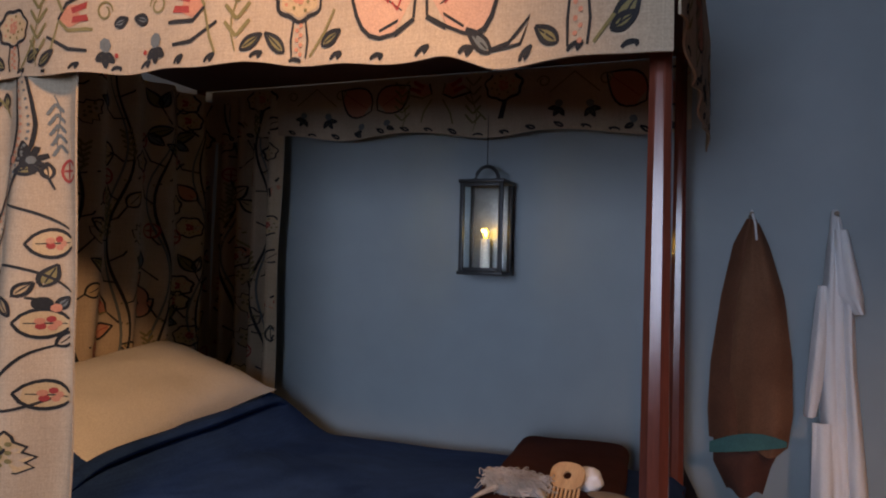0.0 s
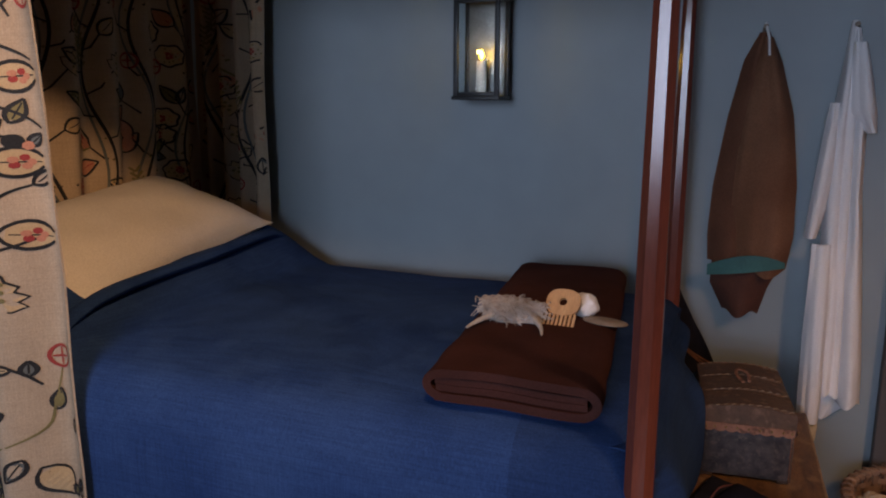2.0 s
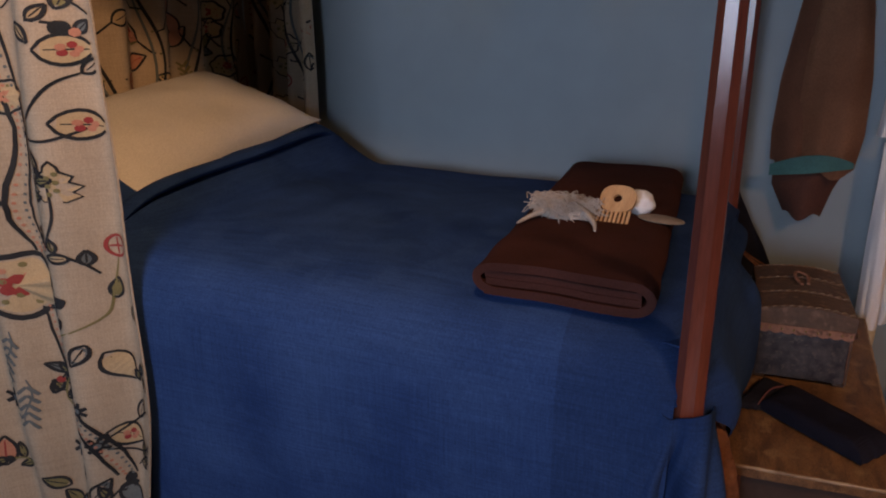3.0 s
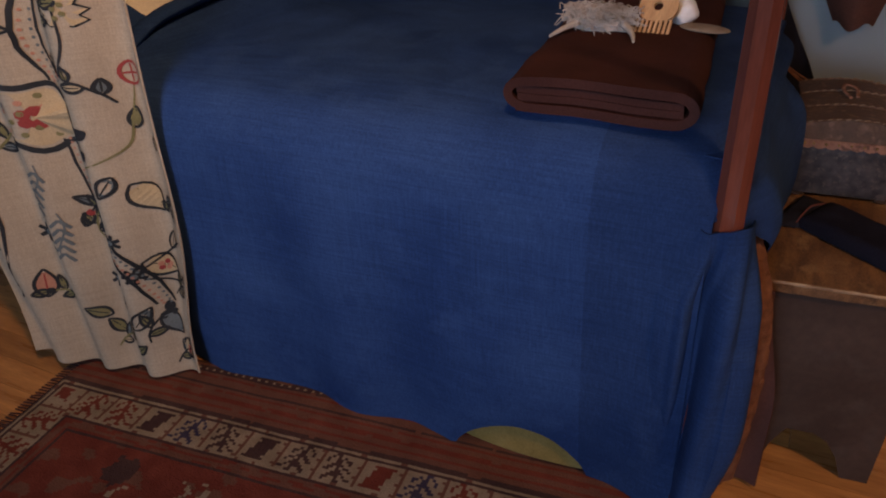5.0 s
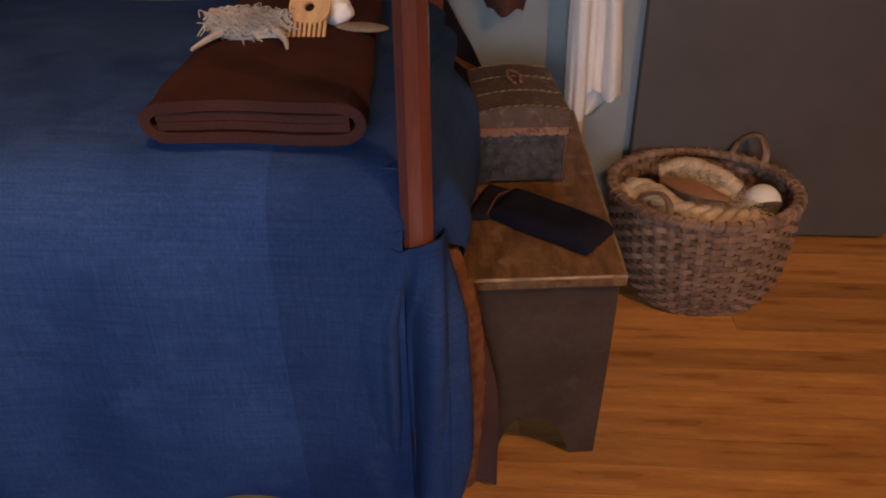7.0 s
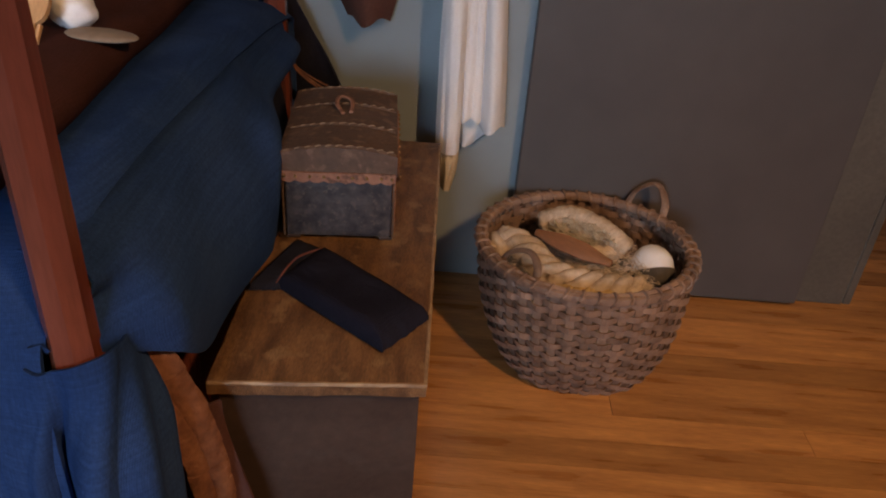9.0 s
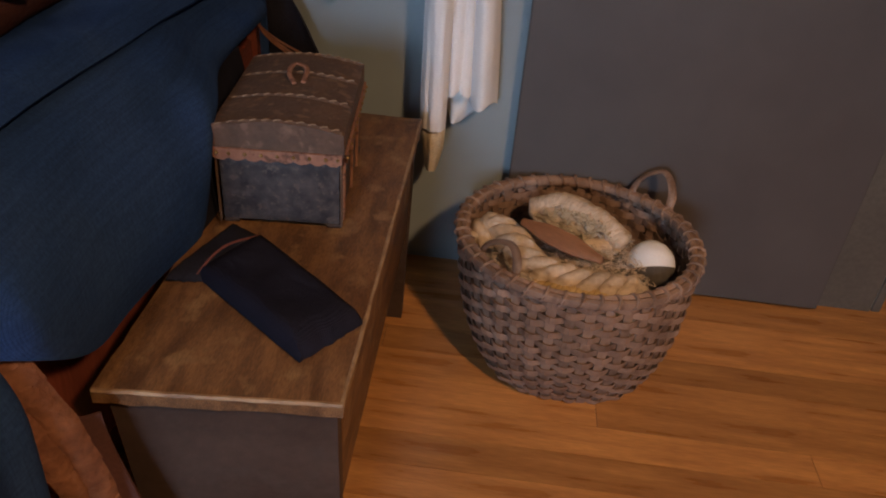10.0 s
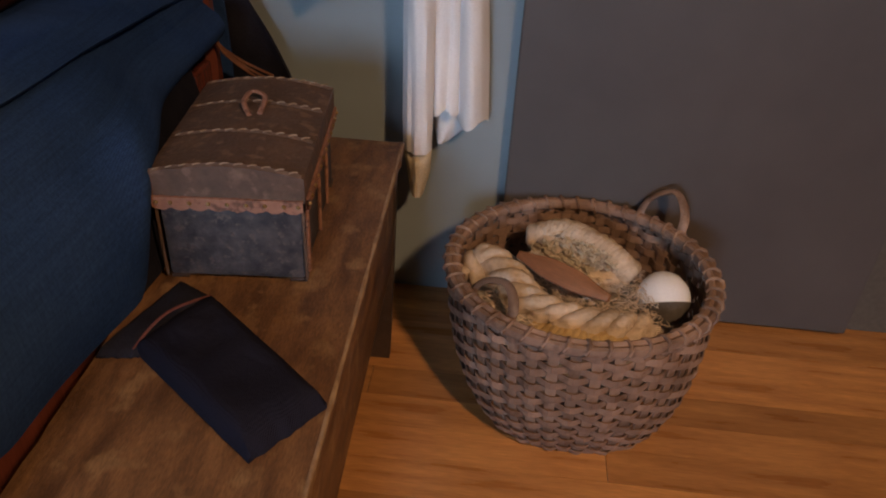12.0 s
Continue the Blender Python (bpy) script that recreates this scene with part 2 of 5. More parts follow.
    rug_navy=mat("rug_navy", (0.035, 0.030, 0.055), (0.055, 0.046, 0.075), 0.98, scale=16, fine=220, bump=0.6, spec=0.05),
    rug_brown=mat("rug_brown", (0.11, 0.05, 0.035), (0.15, 0.07, 0.05), 0.98, scale=16, fine=220, bump=0.6, spec=0.05),
    bright=glow("daylight_backdrop", (0.62, 0.78, 1.0), 2.5),
)


# ---- mesh helpers ----
PLACED = []  # things whose parts are written in the room's own coordinates


def obj(name, verts, faces, material, parent=None, label="", smooth=True, mats=None, index=None):
    me = bpy.data.meshes.new(name)
    me.from_pydata([tuple(v) for v in verts], [], faces)
    for m in mats or [material]:
        me.materials.append(m)
    if index is not None:
        me.polygons.foreach_set("material_index", index)
    if smooth:
        me.polygons.foreach_set("use_smooth", [True] * len(me.polygons))
        me.set_sharp_from_angle(angle=radians(40))
    me.update()
    ob = new(name, me)
    if parent:
        ob.parent = parent
        if parent in PLACED:
            ob.matrix_parent_inverse = parent.matrix_basis.inverted()
    if label:
        ob["label"] = label
    return ob


def part(name, bm, material, parent=None, label="", smooth=True):
    me = bpy.data.meshes.new(name)
    bm.normal_update()
    bm.to_mesh(me)
    bm.free()
    me.materials.append(material)
    if smooth:
        me.polygons.foreach_set("use_smooth", [True] * len(me.polygons))
        me.set_sharp_from_angle(angle=radians(40))
    ob = new(name, me)
    if parent:
        ob.parent = parent
        if parent in PLACED:
            ob.matrix_parent_inverse = parent.matrix_basis.inverted()
    if label:
        ob["label"] = label
    return ob


def thing(name, x, y, z, rz=0, label="", category="", group=""):
    ob = new(name)
    ob.empty_display_size = 0.1
    ob.matrix_basis = pose(x, y, z, 0, 0, rz)
    return tagged(ob, label, category, group)


def placed(*args, **kw):
    ob = thing(*args, **kw)
    PLACED.append(ob)
    return ob


def box_bm(x0, y0, z0, x1, y1, z1, bevel=0.0, bm=None, seg=2):
    own = bmesh.new()
    bmesh.ops.create_cube(own, size=1, matrix=Matrix.Translation(((x0 + x1) / 2, (y0 + y1) / 2, (z0 + z1) / 2)) @ Matrix.Diagonal((x1 - x0, y1 - y0, z1 - z0, 1)))
    if bevel:
        bmesh.ops.bevel(own, geom=own.edges[:], offset=bevel, segments=seg, profile=0.5, affect="EDGES")
    if bm is None:
        return own
    tmp = bpy.data.meshes.new("tmp")
    own.to_mesh(tmp)
    own.free()
    bm.from_mesh(tmp)
    bpy.data.meshes.remove(tmp)
    return bm


def wall_piece(name, *b, material=None, label=""):
    return tagged(part(name, box_bm(*b), material, smooth=False), label, "", "", "structure")


def sheet(fn, nu, nv, th=0.0):
    """Verts and faces of a cloth fn(u, v), u and v from 0 to 1, with thickness th on the far side of its normal."""
    P = [[Vector(fn(i / nu, j / nv)) for i in range(nu + 1)] for j in range(nv + 1)]
    vs, fs = [p for r in P for p in r], []
    w = nu + 1
    for j in range(nv):
        for i in range(nu):
            a = j * w + i
            fs.append((a, a + 1, a + 1 + w, a + w))
    if th:
        back = []
        for j in range(nv + 1):
            for i in range(w):
                du = P[j][min(i + 1, nu)] - P[j][max(i - 1, 0)]
                dv = P[min(j + 1, nv)][i] - P[max(j - 1, 0)][i]
                nrm = du.cross(dv)
                back.append(P[j][i] - (nrm.normalized() if nrm.length > 1e-9 else Vector((0, 0, 1))) * th)
        k = len(vs)
        fs += [tuple(k + q for q in reversed(f)) for f in fs]
        vs += back
        rim = [i for i in range(w)] + [j * w + nu for j in range(1, nv + 1)] + [nv * w + i for i in range(nu - 1, -1, -1)] + [j * w for j in range(nv - 1, 0, -1)]
        for a, b in zip(rim, rim[1:] + rim[:1]):
            fs.append((b, a, a + k, b + k))
    return vs, fs


def tube(pts, r, sides=8, flat=1.0, closed=False):
    """Verts and faces of a rod along pts; r a number or a list."""
    pts = [Vector(p) for p in pts]
    n = len(pts)
    vs, fs = [], []
    up = Vector((0, 0, 1))
    for i, p in enumerate(pts):
        t = (pts[(i + 1) % n] - pts[i - 1]) if closed else (pts[min(i + 1, n - 1)] - pts[max(i - 1, 0)])
        t.normalize()
        a = t.cross(up if abs(t.z) < 0.95 else Vector((1, 0, 0))).normalized()
        b = a.cross(t)
        rr = r[i] if isinstance(r, (list, tuple)) else r
        for k in range(sides):
            q = 2 * math.pi * k / sides
            vs.append(p + a * math.cos(q) * rr + b * math.sin(q) * rr * flat)
    for i in range(n if closed else n - 1):
        for k in range(sides):
            a0, b0 = i * sides, ((i + 1) % n) * sides
            fs.append((a0 + k, a0 + (k + 1) % sides, b0 + (k + 1) % sides, b0 + k))
    if not closed:
        fs += [tuple(reversed(range(sides))), tuple(range((n - 1) * sides, n * sides))]
    return vs, fs


def smooth_path(pts, n):
    """n + 1 places on a gliding line through pts."""
    pts = [Vector(p) for p in pts]
    out = []
    for k in range(n + 1):
        f = k / n * (len(pts) - 1)
        i = min(int(f), len(pts) - 2)
        t = f - i
        p0, p1, p2, p3 = pts[max(i - 1, 0)], pts[i], pts[i + 1], pts[min(i + 2, len(pts) - 1)]
        out.append(0.5 * (2 * p1 + (p2 - p0) * t + (2 * p0 - 5 * p1 + 4 * p2 - p3) * t * t + (3 * p1 - p0 - 3 * p2 + p3) * t ** 3))
    return out


def lerp(a, b, t):
    return a + (b - a) * t


def ramp(x, a, b):
    t = min(max((x - a) / (b - a), 0), 1)
    return t * t * (3 - 2 * t)


def wob(x, y=0.0, z=0.0):
    return noise.noise(Vector((x, y, z)))


# ---- room ----
wall_piece("wall_north", ROOM_W, WALL_N, 0, 2.20, WALL_N + 0.12, CEIL, material=M["wall"], label="blue-grey painted plaster wall behind the bed")
wall_piece("wall_north_lintel", 2.20, WALL_N, 2.06, 3.02, WALL_N + 0.12, CEIL, material=M["wall"], label="blue-grey wall above the doorway")
wall_piece("wall_north_end", 3.02, WALL_N, 0, ROOM_E, WALL_N + 0.12, CEIL, material=M["wall"], label="blue-grey wall beside the doorway")
wall_piece("wall_west", ROOM_W - 0.12, ROOM_S, 0, ROOM_W, WALL_N + 0.12, CEIL, material=M["wall"], label="blue-grey painted plaster side wall")
wall_piece("wall_east", ROOM_E, ROOM_S, 0, ROOM_E + 0.12, 5.0, CEIL, material=M["wall"], label="blue-grey painted plaster side wall")
for nm, b in (("wall_south", (ROOM_W, ROOM_S - 0.12, 0, WIN_X0, ROOM_S, CEIL)), ("wall_south_right", (WIN_X1, ROOM_S - 0.12, 0, ROOM_E, ROOM_S, CEIL)),
              ("wall_south_sill", (WIN_X0, ROOM_S - 0.12, 0, WIN_X1, ROOM_S, WIN_Z0)), ("wall_south_head", (WIN_X0, ROOM_S - 0.12, WIN_Z1, WIN_X1, ROOM_S, CEIL))):
    wall_piece(nm, *b, material=M["wall"], label="blue-grey wall with the window behind the viewer")
wall_piece("wall_hall", 1.6, 4.9, 0, ROOM_E, 5.0, CEIL, material=M["plain"], label="plain cream wall of the passage")
wall_piece("wall_hall_side", 1.5, WALL_N + 0.12, 0, 1.6, 5.0, CEIL, material=M["plain"], label="plain cream wall of the passage")
wall_piece("ceiling", ROOM_W - 0.12, ROOM_S - 0.12, CEIL, ROOM_E + 0.12, 5.0, CEIL + 0.1, material=M["ceiling"], label="plaster ceiling coloured dark to cut bounced light")
subfloor = tagged(part("floor", box_bm(ROOM_W - 0.12, ROOM_S - 0.12, -0.1, ROOM_E + 0.12, 5.0, -0.004), M["gap"], smooth=False), "warm honey-brown oak strip floor", "", "", "structure")

# doorway casing and the door folded back against the wall
# casing carried left across the shaded gap beside the door
casing = tagged(part("trim", box_bm(2.056, WALL_N - 0.010, 0, 2.195, WALL_N, 2.12, 0.004), M["trim"], smooth=False), "grey-green painted door casing", "", "", "structure")
jamb = tagged(part("trim_jamb", box_bm(2.20, WALL_N - 0.006, 0, 2.222, WALL_N + 0.13, 2.06, 0.003), M["trim"], smooth=False), "grey-green painted door jamb", "", "", "structure")
wall_piece("trim_head", 2.105, WALL_N - 0.012, 2.122, 3.11, WALL_N - 0.001, 2.2, material=M["trim"], label="grey-green painted door head casing")
wall_piece("trim_right", 3.022, WALL_N - 0.012, 0, 3.11, WALL_N - 0.001, 2.118, material=M["trim"], label="grey-green painted door casing")

door = tagged(part("door_1", box_bm(1.218, 3.196, 0.012, 2.045, 3.234, 2.03, 0.004), M["door"], smooth=False), "dark grey painted flush door folded back to the wall", "door", "", "structure")


def knob(parent, x, y, z):
    bm = bmesh.new()
    bmesh.ops.create_uvsphere(bm, u_segments=16, v_segments=10, radius=0.026, matrix=Matrix.Translation((x, y - 0.05, z)) @ Matrix.Diagonal((1, 0.75, 1, 1)))
    bmesh.ops.create_cone(bm, cap_ends=True, segments=16, radius1=0.03, radius2=0.026, depth=0.008, matrix=pose(x, y - 0.004, z, 90))
    bmesh.ops.create_cone(bm, cap_ends=True, segments=12, radius1=0.010, radius2=0.010, depth=0.05, matrix=pose(x, y - 0.028, z, 90))
    part("door_handle", bm, M["knob"], parent, "shiny metal door knob")


knob(door, 1.263, 3.196, 0.955)


# window behind the viewer
def window():
    w = tagged(part("window_1", box_bm(WIN_X0, ROOM_S - 0.10, WIN_Z0 - 0.03, WIN_X1, ROOM_S + 0.03, WIN_Z0, 0.004), M["trim"], smooth=False), "sash window letting in cool daylight", "window", "", "structure")
    for x in (WIN_X0 + 0.02, WIN_X1 - 0.02):
        part("window_frame", box_bm(x - 0.02, ROOM_S - 0.11, WIN_Z0, x + 0.02, ROOM_S - 0.06, WIN_Z1, 0.003), M["trim"], w, smooth=False)
    for z in (WIN_Z1 - 0.02,):
        part("window_frame", box_bm(WIN_X0 + 0.04, ROOM_S - 0.11, z - 0.02, WIN_X1 - 0.04, ROOM_S - 0.06, z + 0.02, 0.003), M["trim"], w, smooth=False)
    tagged(obj("backdrop", [(-6, -9, -2), (3, -9, -2), (3, -9, 6), (-6, -9, 6)], [(0, 1, 2, 3)], M["bright"], smooth=False), "pale daylight outside the window", "", "", "structure")


window()


def spotlight(eye, target):
    lamp = thing("spotlight", eye[0], eye[1], CEIL, label="small dark ceiling spotlight with a warm bulb", category="lamp", group="ceiling spotlights")
    bm = bmesh.new()
    bmesh.ops.create_cone(bm, cap_ends=True, segments=20, radius1=0.05, radius2=0.05, depth=0.02, matrix=Matrix.Translation((0, 0, -0.01)))
    bmesh.ops.create_cone(bm, cap_ends=True, segments=10, radius1=0.007, radius2=0.007, depth=0.07, matrix=Matrix.Translation((0, 0, -0.05)))
    part("mount", bm, M["iron"], lamp)
    bm = bmesh.new()
    turn = (look(eye, target).to_3x3().to_4x4())
    bmesh.ops.create_cone(bm, cap_ends=False, segments=20, radius1=0.062, radius2=0.055, depth=0.12, matrix=Matrix.Translation((0, 0, eye[2] - CEIL)) @ turn @ Matrix.Translation((0, 0, 0.03)))
    part("can", bm, M["iron"], lamp)


for eye_, aim_, watts_, deg_ in SPOTS:
    spotlight(eye_, aim_)
# ---- the bed ----
bed = placed("four_poster_bed", 0.676, 1.985, 0, label="mahogany four-poster bed with a flat tester", category="bed")
TEST_Z = 2.02


def post(x, y):
    """A pencil post: eight-sided, tapered, with a square block below."""
    bm = bmesh.new()
    rings = []
    for z, r in ((0.0, 0.026), (0.30, 0.028), (0.60, 0.026), (0.70, 0.0238), (1.1, 0.0222), (1.5, 0.019), (TEST_Z, 0.0165)):
        rings.append([bm.verts.new((x + r * 1.06 * math.cos(math.pi * (k + 0.5) / 4), y + r * 1.06 * math.sin(math.pi * (k + 0.5) / 4), z)) for k in range(8)])
    for a, b in zip(rings, rings[1:]):
        for k in range(8):
            bm.faces.new((a[k], a[(k + 1) % 8], b[(k + 1) % 8], b[k]))
    bm.faces.new(rings[-1])
    bm.faces.new(rings[0][::-1])
    bmesh.ops.bevel(bm, geom=[e for e in bm.edges if abs(e.verts[0].co.z - e.verts[1].co.z) > 0.05], offset=0.006, segments=3, affect="EDGES")
    part("post", bm, M["post"], bed)


FOOT_X, HEAD_X, NEAR_Y, FAR_Y = 0.676, -1.12, 1.985, 3.07
for px, py in ((FOOT_X, NEAR_Y), (0.632, FAR_Y), (HEAD_X, NEAR_Y), (HEAD_X, FAR_Y)):
    post(px, py)
part("rail", box_bm(HEAD_X + 0.03, NEAR_Y + 0.03, 0.28, FOOT_X - 0.03, NEAR_Y + 0.06, 0.42, 0.004), M["post"], bed)
part("rail", box_bm(HEAD_X + 0.03, FAR_Y - 0.03, 0.28, 0.60, FAR_Y, 0.42, 0.004), M["post"], bed)
part("footboard", box_bm(0.628, NEAR_Y + 0.04, 0.25, 0.655, FAR_Y - 0.03, 0.62, 0.006), M["post"], bed)
part("headboard", box_bm(HEAD_X - 0.012, NEAR_Y + 0.04, 0.25, HEAD_X + 0.012, FAR_Y - 0.03, 1.15, 0.006), M["post"], bed)
part("tester", box_bm(HEAD_X - 0.02, NEAR_Y - 0.03, TEST_Z, FOOT_X + 0.02, FAR_Y + 0.03, TEST_Z + 0.025, 0.003), M["lining"], bed, "dark cloth-lined tester")

mattress = tagged(part("mattress", box_bm(-1.06, 2.03, 0.42, 0.62, 3.06, 0.77, 0.05), M["ochre"]), "thick mattress on the bed under the blue cover", "mattress")


# the blue cover
def cover_profile(x):
    """The places across the bed, from the wall side over the top to the floor."""
    rise = 0.115 * ramp(-x, 0.50, 0.80)
    crown = 0.012 * wob(x * 2.1, 3.3)
    top = 0.792 + rise + crown
    fold = 0.010 * math.sin(x * 17 + 1.3 * wob(x * 3)) + 0.006 * wob(x * 9, 1.7)
    arch = 0.105 * max(0, 1 - ((x - 0.33) / 0.15) ** 2) ** 0.8 if 0.18 < x < 0.48 else 0.0
    edge = 1.985
    return [(3.135, 0.50), (3.13, 0.70), (3.10, top - 0.030), (2.9, top - 0.008), (2.5, top + 0.012), (2.2, top + 0.010), (edge + 0.09, top - 0.002),
            (edge + 0.012, top - 0.034), (edge - 0.026, top - 0.115), (edge - 0.030 + fold * 0.4, 0.5), (edge - 0.012 + fold, 0.22), (edge + 0.012 + fold * 1.5, 0.012 + arch)]


def cover_main(u, v, x0=-0.93, x1=0.46):
    x = lerp(x0, x1, u)
    pr = cover_profile(x)
    f = v * (len(pr) - 1)
    i = min(int(f), len(pr) - 2)
    p = [Vector((0, *q)) for q in pr]
    t = f - i
    p0, p1, p2, p3 = p[max(i - 1, 0)], p[i], p[i + 1], p[min(i + 2, len(p) - 1)]
    q = 0.5 * (2 * p1 + (p2 - p0) * t + (2 * p0 - 5 * p1 + 4 * p2 - p3) * t * t + (3 * p1 - p0 - 3 * p2 + p3) * t ** 3)
    y, z = q.y, q.z
    if z > 0.7:
        z -= 0.030 * ramp(x, 0.62, 0.67)
        z += 0.006 * wob(x * 5, y * 5)
    else:
        y += 0.0035 * wob(x * 6, z * 5, 2.0) + 0.0015 * wob(x * 21, z * 17, 4.0)
    y -= 0.0025 * max(0, 1 - abs(x - 0.452) / 0.007)
    return (x, y, z)


cover = placed("bed_cover", 0.0, 1.99, 0, label="deep indigo blue wool cover draped to the floor", category="blanket")
obj("panel", *sheet(cover_main, 110, 90, 0.006), M["cover"], cover)
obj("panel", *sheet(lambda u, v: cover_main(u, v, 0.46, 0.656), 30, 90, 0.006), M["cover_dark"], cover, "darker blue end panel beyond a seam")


CORNER_TOP = smooth_path([(0.640, 1.951, 0), (0.652, 1.950, 0), (0.664, 1.954, 0), (0.688, 1.954, 0), (0.708, 1.972, 0), (0.712, 2.005, 0), (0.706, 2.04, 0), (0.69, 2.07, 0)], 70)
CORNER_LOW = smooth_path([(0.590, 1.946, 0), (0.618, 1.936, 0), (0.641, 1.940, 0), (0.656, 1.962, 0), (0.676, 1.928, 0), (0.712, 1.920, 0), (0.738, 1.955, 0), (0.735, 2.02, 0), (0.70, 2.075, 0)], 70)


def cover_corner(u, v):
    """The gathered corner below the near foot post."""
    k = min(int(u * 70), 70)
    z = lerp(0.677 - 0.006 * math.sin(u * 9), 0.008, v)
    open_ = ramp(v, 0.0, 0.22)
    p = CORNER_TOP[k].lerp(CORNER_LOW[k], open_)
    wide = math.sin(math.pi * min(1, v * 1.02)) * ramp(u, 0.45, 0.8)
    fold = 0.009 * math.sin(u * 34 + 3.5 * v) * open_ * (1 - ramp(v, 0.55, 0.95)) + 0.006 * math.sin(u * 15 - 5 * v) * open_
    a = ramp(u, 0.45, 0.85) * 1.6
    n = Vector((math.sin(a), -math.cos(a), 0))
    p = p + n * (fold * ramp(u, 0.08, 0.3) + 0.010 * wide)
    p.y += 0.045 * ramp(0.5 - z, 0.0, 0.5) * (1 - ramp(u, 0.1, 0.6))
    p.x -= 0.030 * ramp(0.30 - z, 0.0, 0.30) * ramp(u, 0.5, 0.8)
    return (p.x, p.y, z)


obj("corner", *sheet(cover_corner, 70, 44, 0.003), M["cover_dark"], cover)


def cover_foot(u, v):
    """The drop over the foot of the bed, between the posts and down to the bench."""
    y = lerp(1.990 + 0.022 * (1 - ramp(v, 0.10, 0.30)), 3.03, u)
    zt = 0.775
    zb = 0.506 + 0.135 * ramp(u, 0.46, 0.56) + 0.03 * ramp(u, 0.6, 0.95) + 0.155 * (1 - ramp(u, -0.02, 0.24))
    ang = min(v / 0.25, 1) * math.pi / 2
    if v < 0.25:
        x, z = 0.62 + 0.085 * math.sin(ang), zt - 0.05 + 0.05 * math.cos(ang)
    else:
        t = (v - 0.25) / 0.75
        x, z = 0.705 + 0.030 * math.sin(t * math.pi * 0.75), lerp(zt - 0.05, zb, t)
    bul = 0.020 * math.sin(u * math.pi) * ramp(v, 0.1, 0.5) + 0.008 * wob(y * 7, z * 5) + 0.010 * math.sin(y * 13) * v
    x += 0.004 * (1 - ramp(u, 0.05, 0.3)) * ramp(v, 0.2, 0.5) - 0.045 * ramp(u, 0.50, 0.75) - 0.048 * (1 - ramp(u, 0.0, 0.10)) * ramp(v, 0.15, 0.35)
    return (x + bul, y, z)


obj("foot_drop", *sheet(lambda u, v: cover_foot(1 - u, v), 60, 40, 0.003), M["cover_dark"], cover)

edge_line = smooth_path([(-0.63, 1.975, 0.78), (-0.625, 2.15, 0.872), (-0.645, 2.6, 0.893), (-0.69, 2.95, 0.895), (-0.71, 3.08, 0.855)], 40)
obj("turned_edge", *tube(edge_line, [0.024 * (1 + 0.12 * wob(k * 0.3)) for k in range(41)], 12, 0.62), M["cover"], cover, "turned-down edge of the blue cover")


# cloths beneath the cover, and a sheet for the shadow beside them
RUST = smooth_path([(0.664, 2.050, 0.665), (0.700, 2.066, 0.595), (0.740, 2.085, 0.47), (0.754, 2.100, 0.33), (0.750, 2.108, 0.17), (0.738, 2.112, 0.012)], 40)


def rust(u, v):
    p = RUST[round(v * 40)]
    w = lerp(0.085, 0.052, ramp(v, 0.0, 0.55))
    side = (u - 0.5) * w
    puff = 0.006 * abs(math.sin(u * 6.3)) + 0.004 * abs(math.sin(v * 38 + u * 5)) + 0.003 * wob(u * 5, v * 22)
    return (p.x + 0.70 * side + 0.60 * puff, p.y + 0.72 * side - 0.60 * puff, p.z + 0.008 * wob(u * 3, v * 6) * v)


under = placed("under_blanket", 0.715, 2.12, 0, label="rust-brown quilted blanket hanging below the blue cover", category="blanket")
obj("face", *sheet(lambda u, v: rust(u, v), 20, 80, 0.005), M["rust"], under)
# maroon sheet added in place of the shadow cast on the bench end
obj("lining", *sheet(lambda u, v: (lerp(0.690, lerp(0.764, 0.808, ramp(v, 0.0, 0.6)), u), 2.128 + 0.008 * math.sin(u * 7 + v * 3), lerp(0.484, 0.012, v)), 16, 24, 0.004), M["lining"], under, "dark maroon lining")
tagged(obj("under_blanket", *sheet(lambda u, v: (lerp(0.12, 0.52, u), 2.025 - 0.02 * math.sin(u * 3.1) * v + 0.012 * v, lerp(0.30, 0.012, v)), 20, 10, 0.006), M["ochre"]),
       "ochre yellow wool blanket under the raised hem", "blanket")


# pillow
def pillow(name, x, y, z, lx, ly, h, m, label, rot=(0, 0, 0)):
    vs, fs, n = [], [], 26
    for side in (1, -1):
        k = len(vs)
        for j in range(n + 1):
            for i in range(n + 1):
                a, b = 2 * i / n - 1, 2 * j / n - 1
                pin = 1 - 0.13 * (1 - abs(b) ** 3) * abs(a) ** 3
                pin2 = 1 - 0.13 * (1 - abs(a) ** 3) * abs(b) ** 3
                t = max(0, (1 - abs(a) ** 2.6) * (1 - abs(b) ** 2.6)) ** 0.55
                vs.append(Vector((a * pin * lx / 2, b * pin2 * ly / 2, side * t * h / 2 * (1 + 0.12 * wob(a * 1.7, b * 1.7, side)) + (0.004 * wob(a * 6, b * 6) + 0.007 * wob(a * 2.2 + b * 3, b * 9, 3.0)) * t)))
        for j in range(n):
            for i in range(n):
                q = k + j * (n + 1) + i
                f = (q, q + 1, q + n + 2, q + n + 1)
                fs.append(f if side > 0 else f[::-1])
    ob = obj(name, vs, fs, m)
    ob.matrix_basis = pose(x, y, z, *rot)
    return tagged(ob, label, name)


pillow("pillow", -0.882, 2.52, 0.940, 0.47, 0.99, 0.210, M["linen"], "cream linen pillow leaning on the bolster", (7, 19, 9))

# folded brown blanket
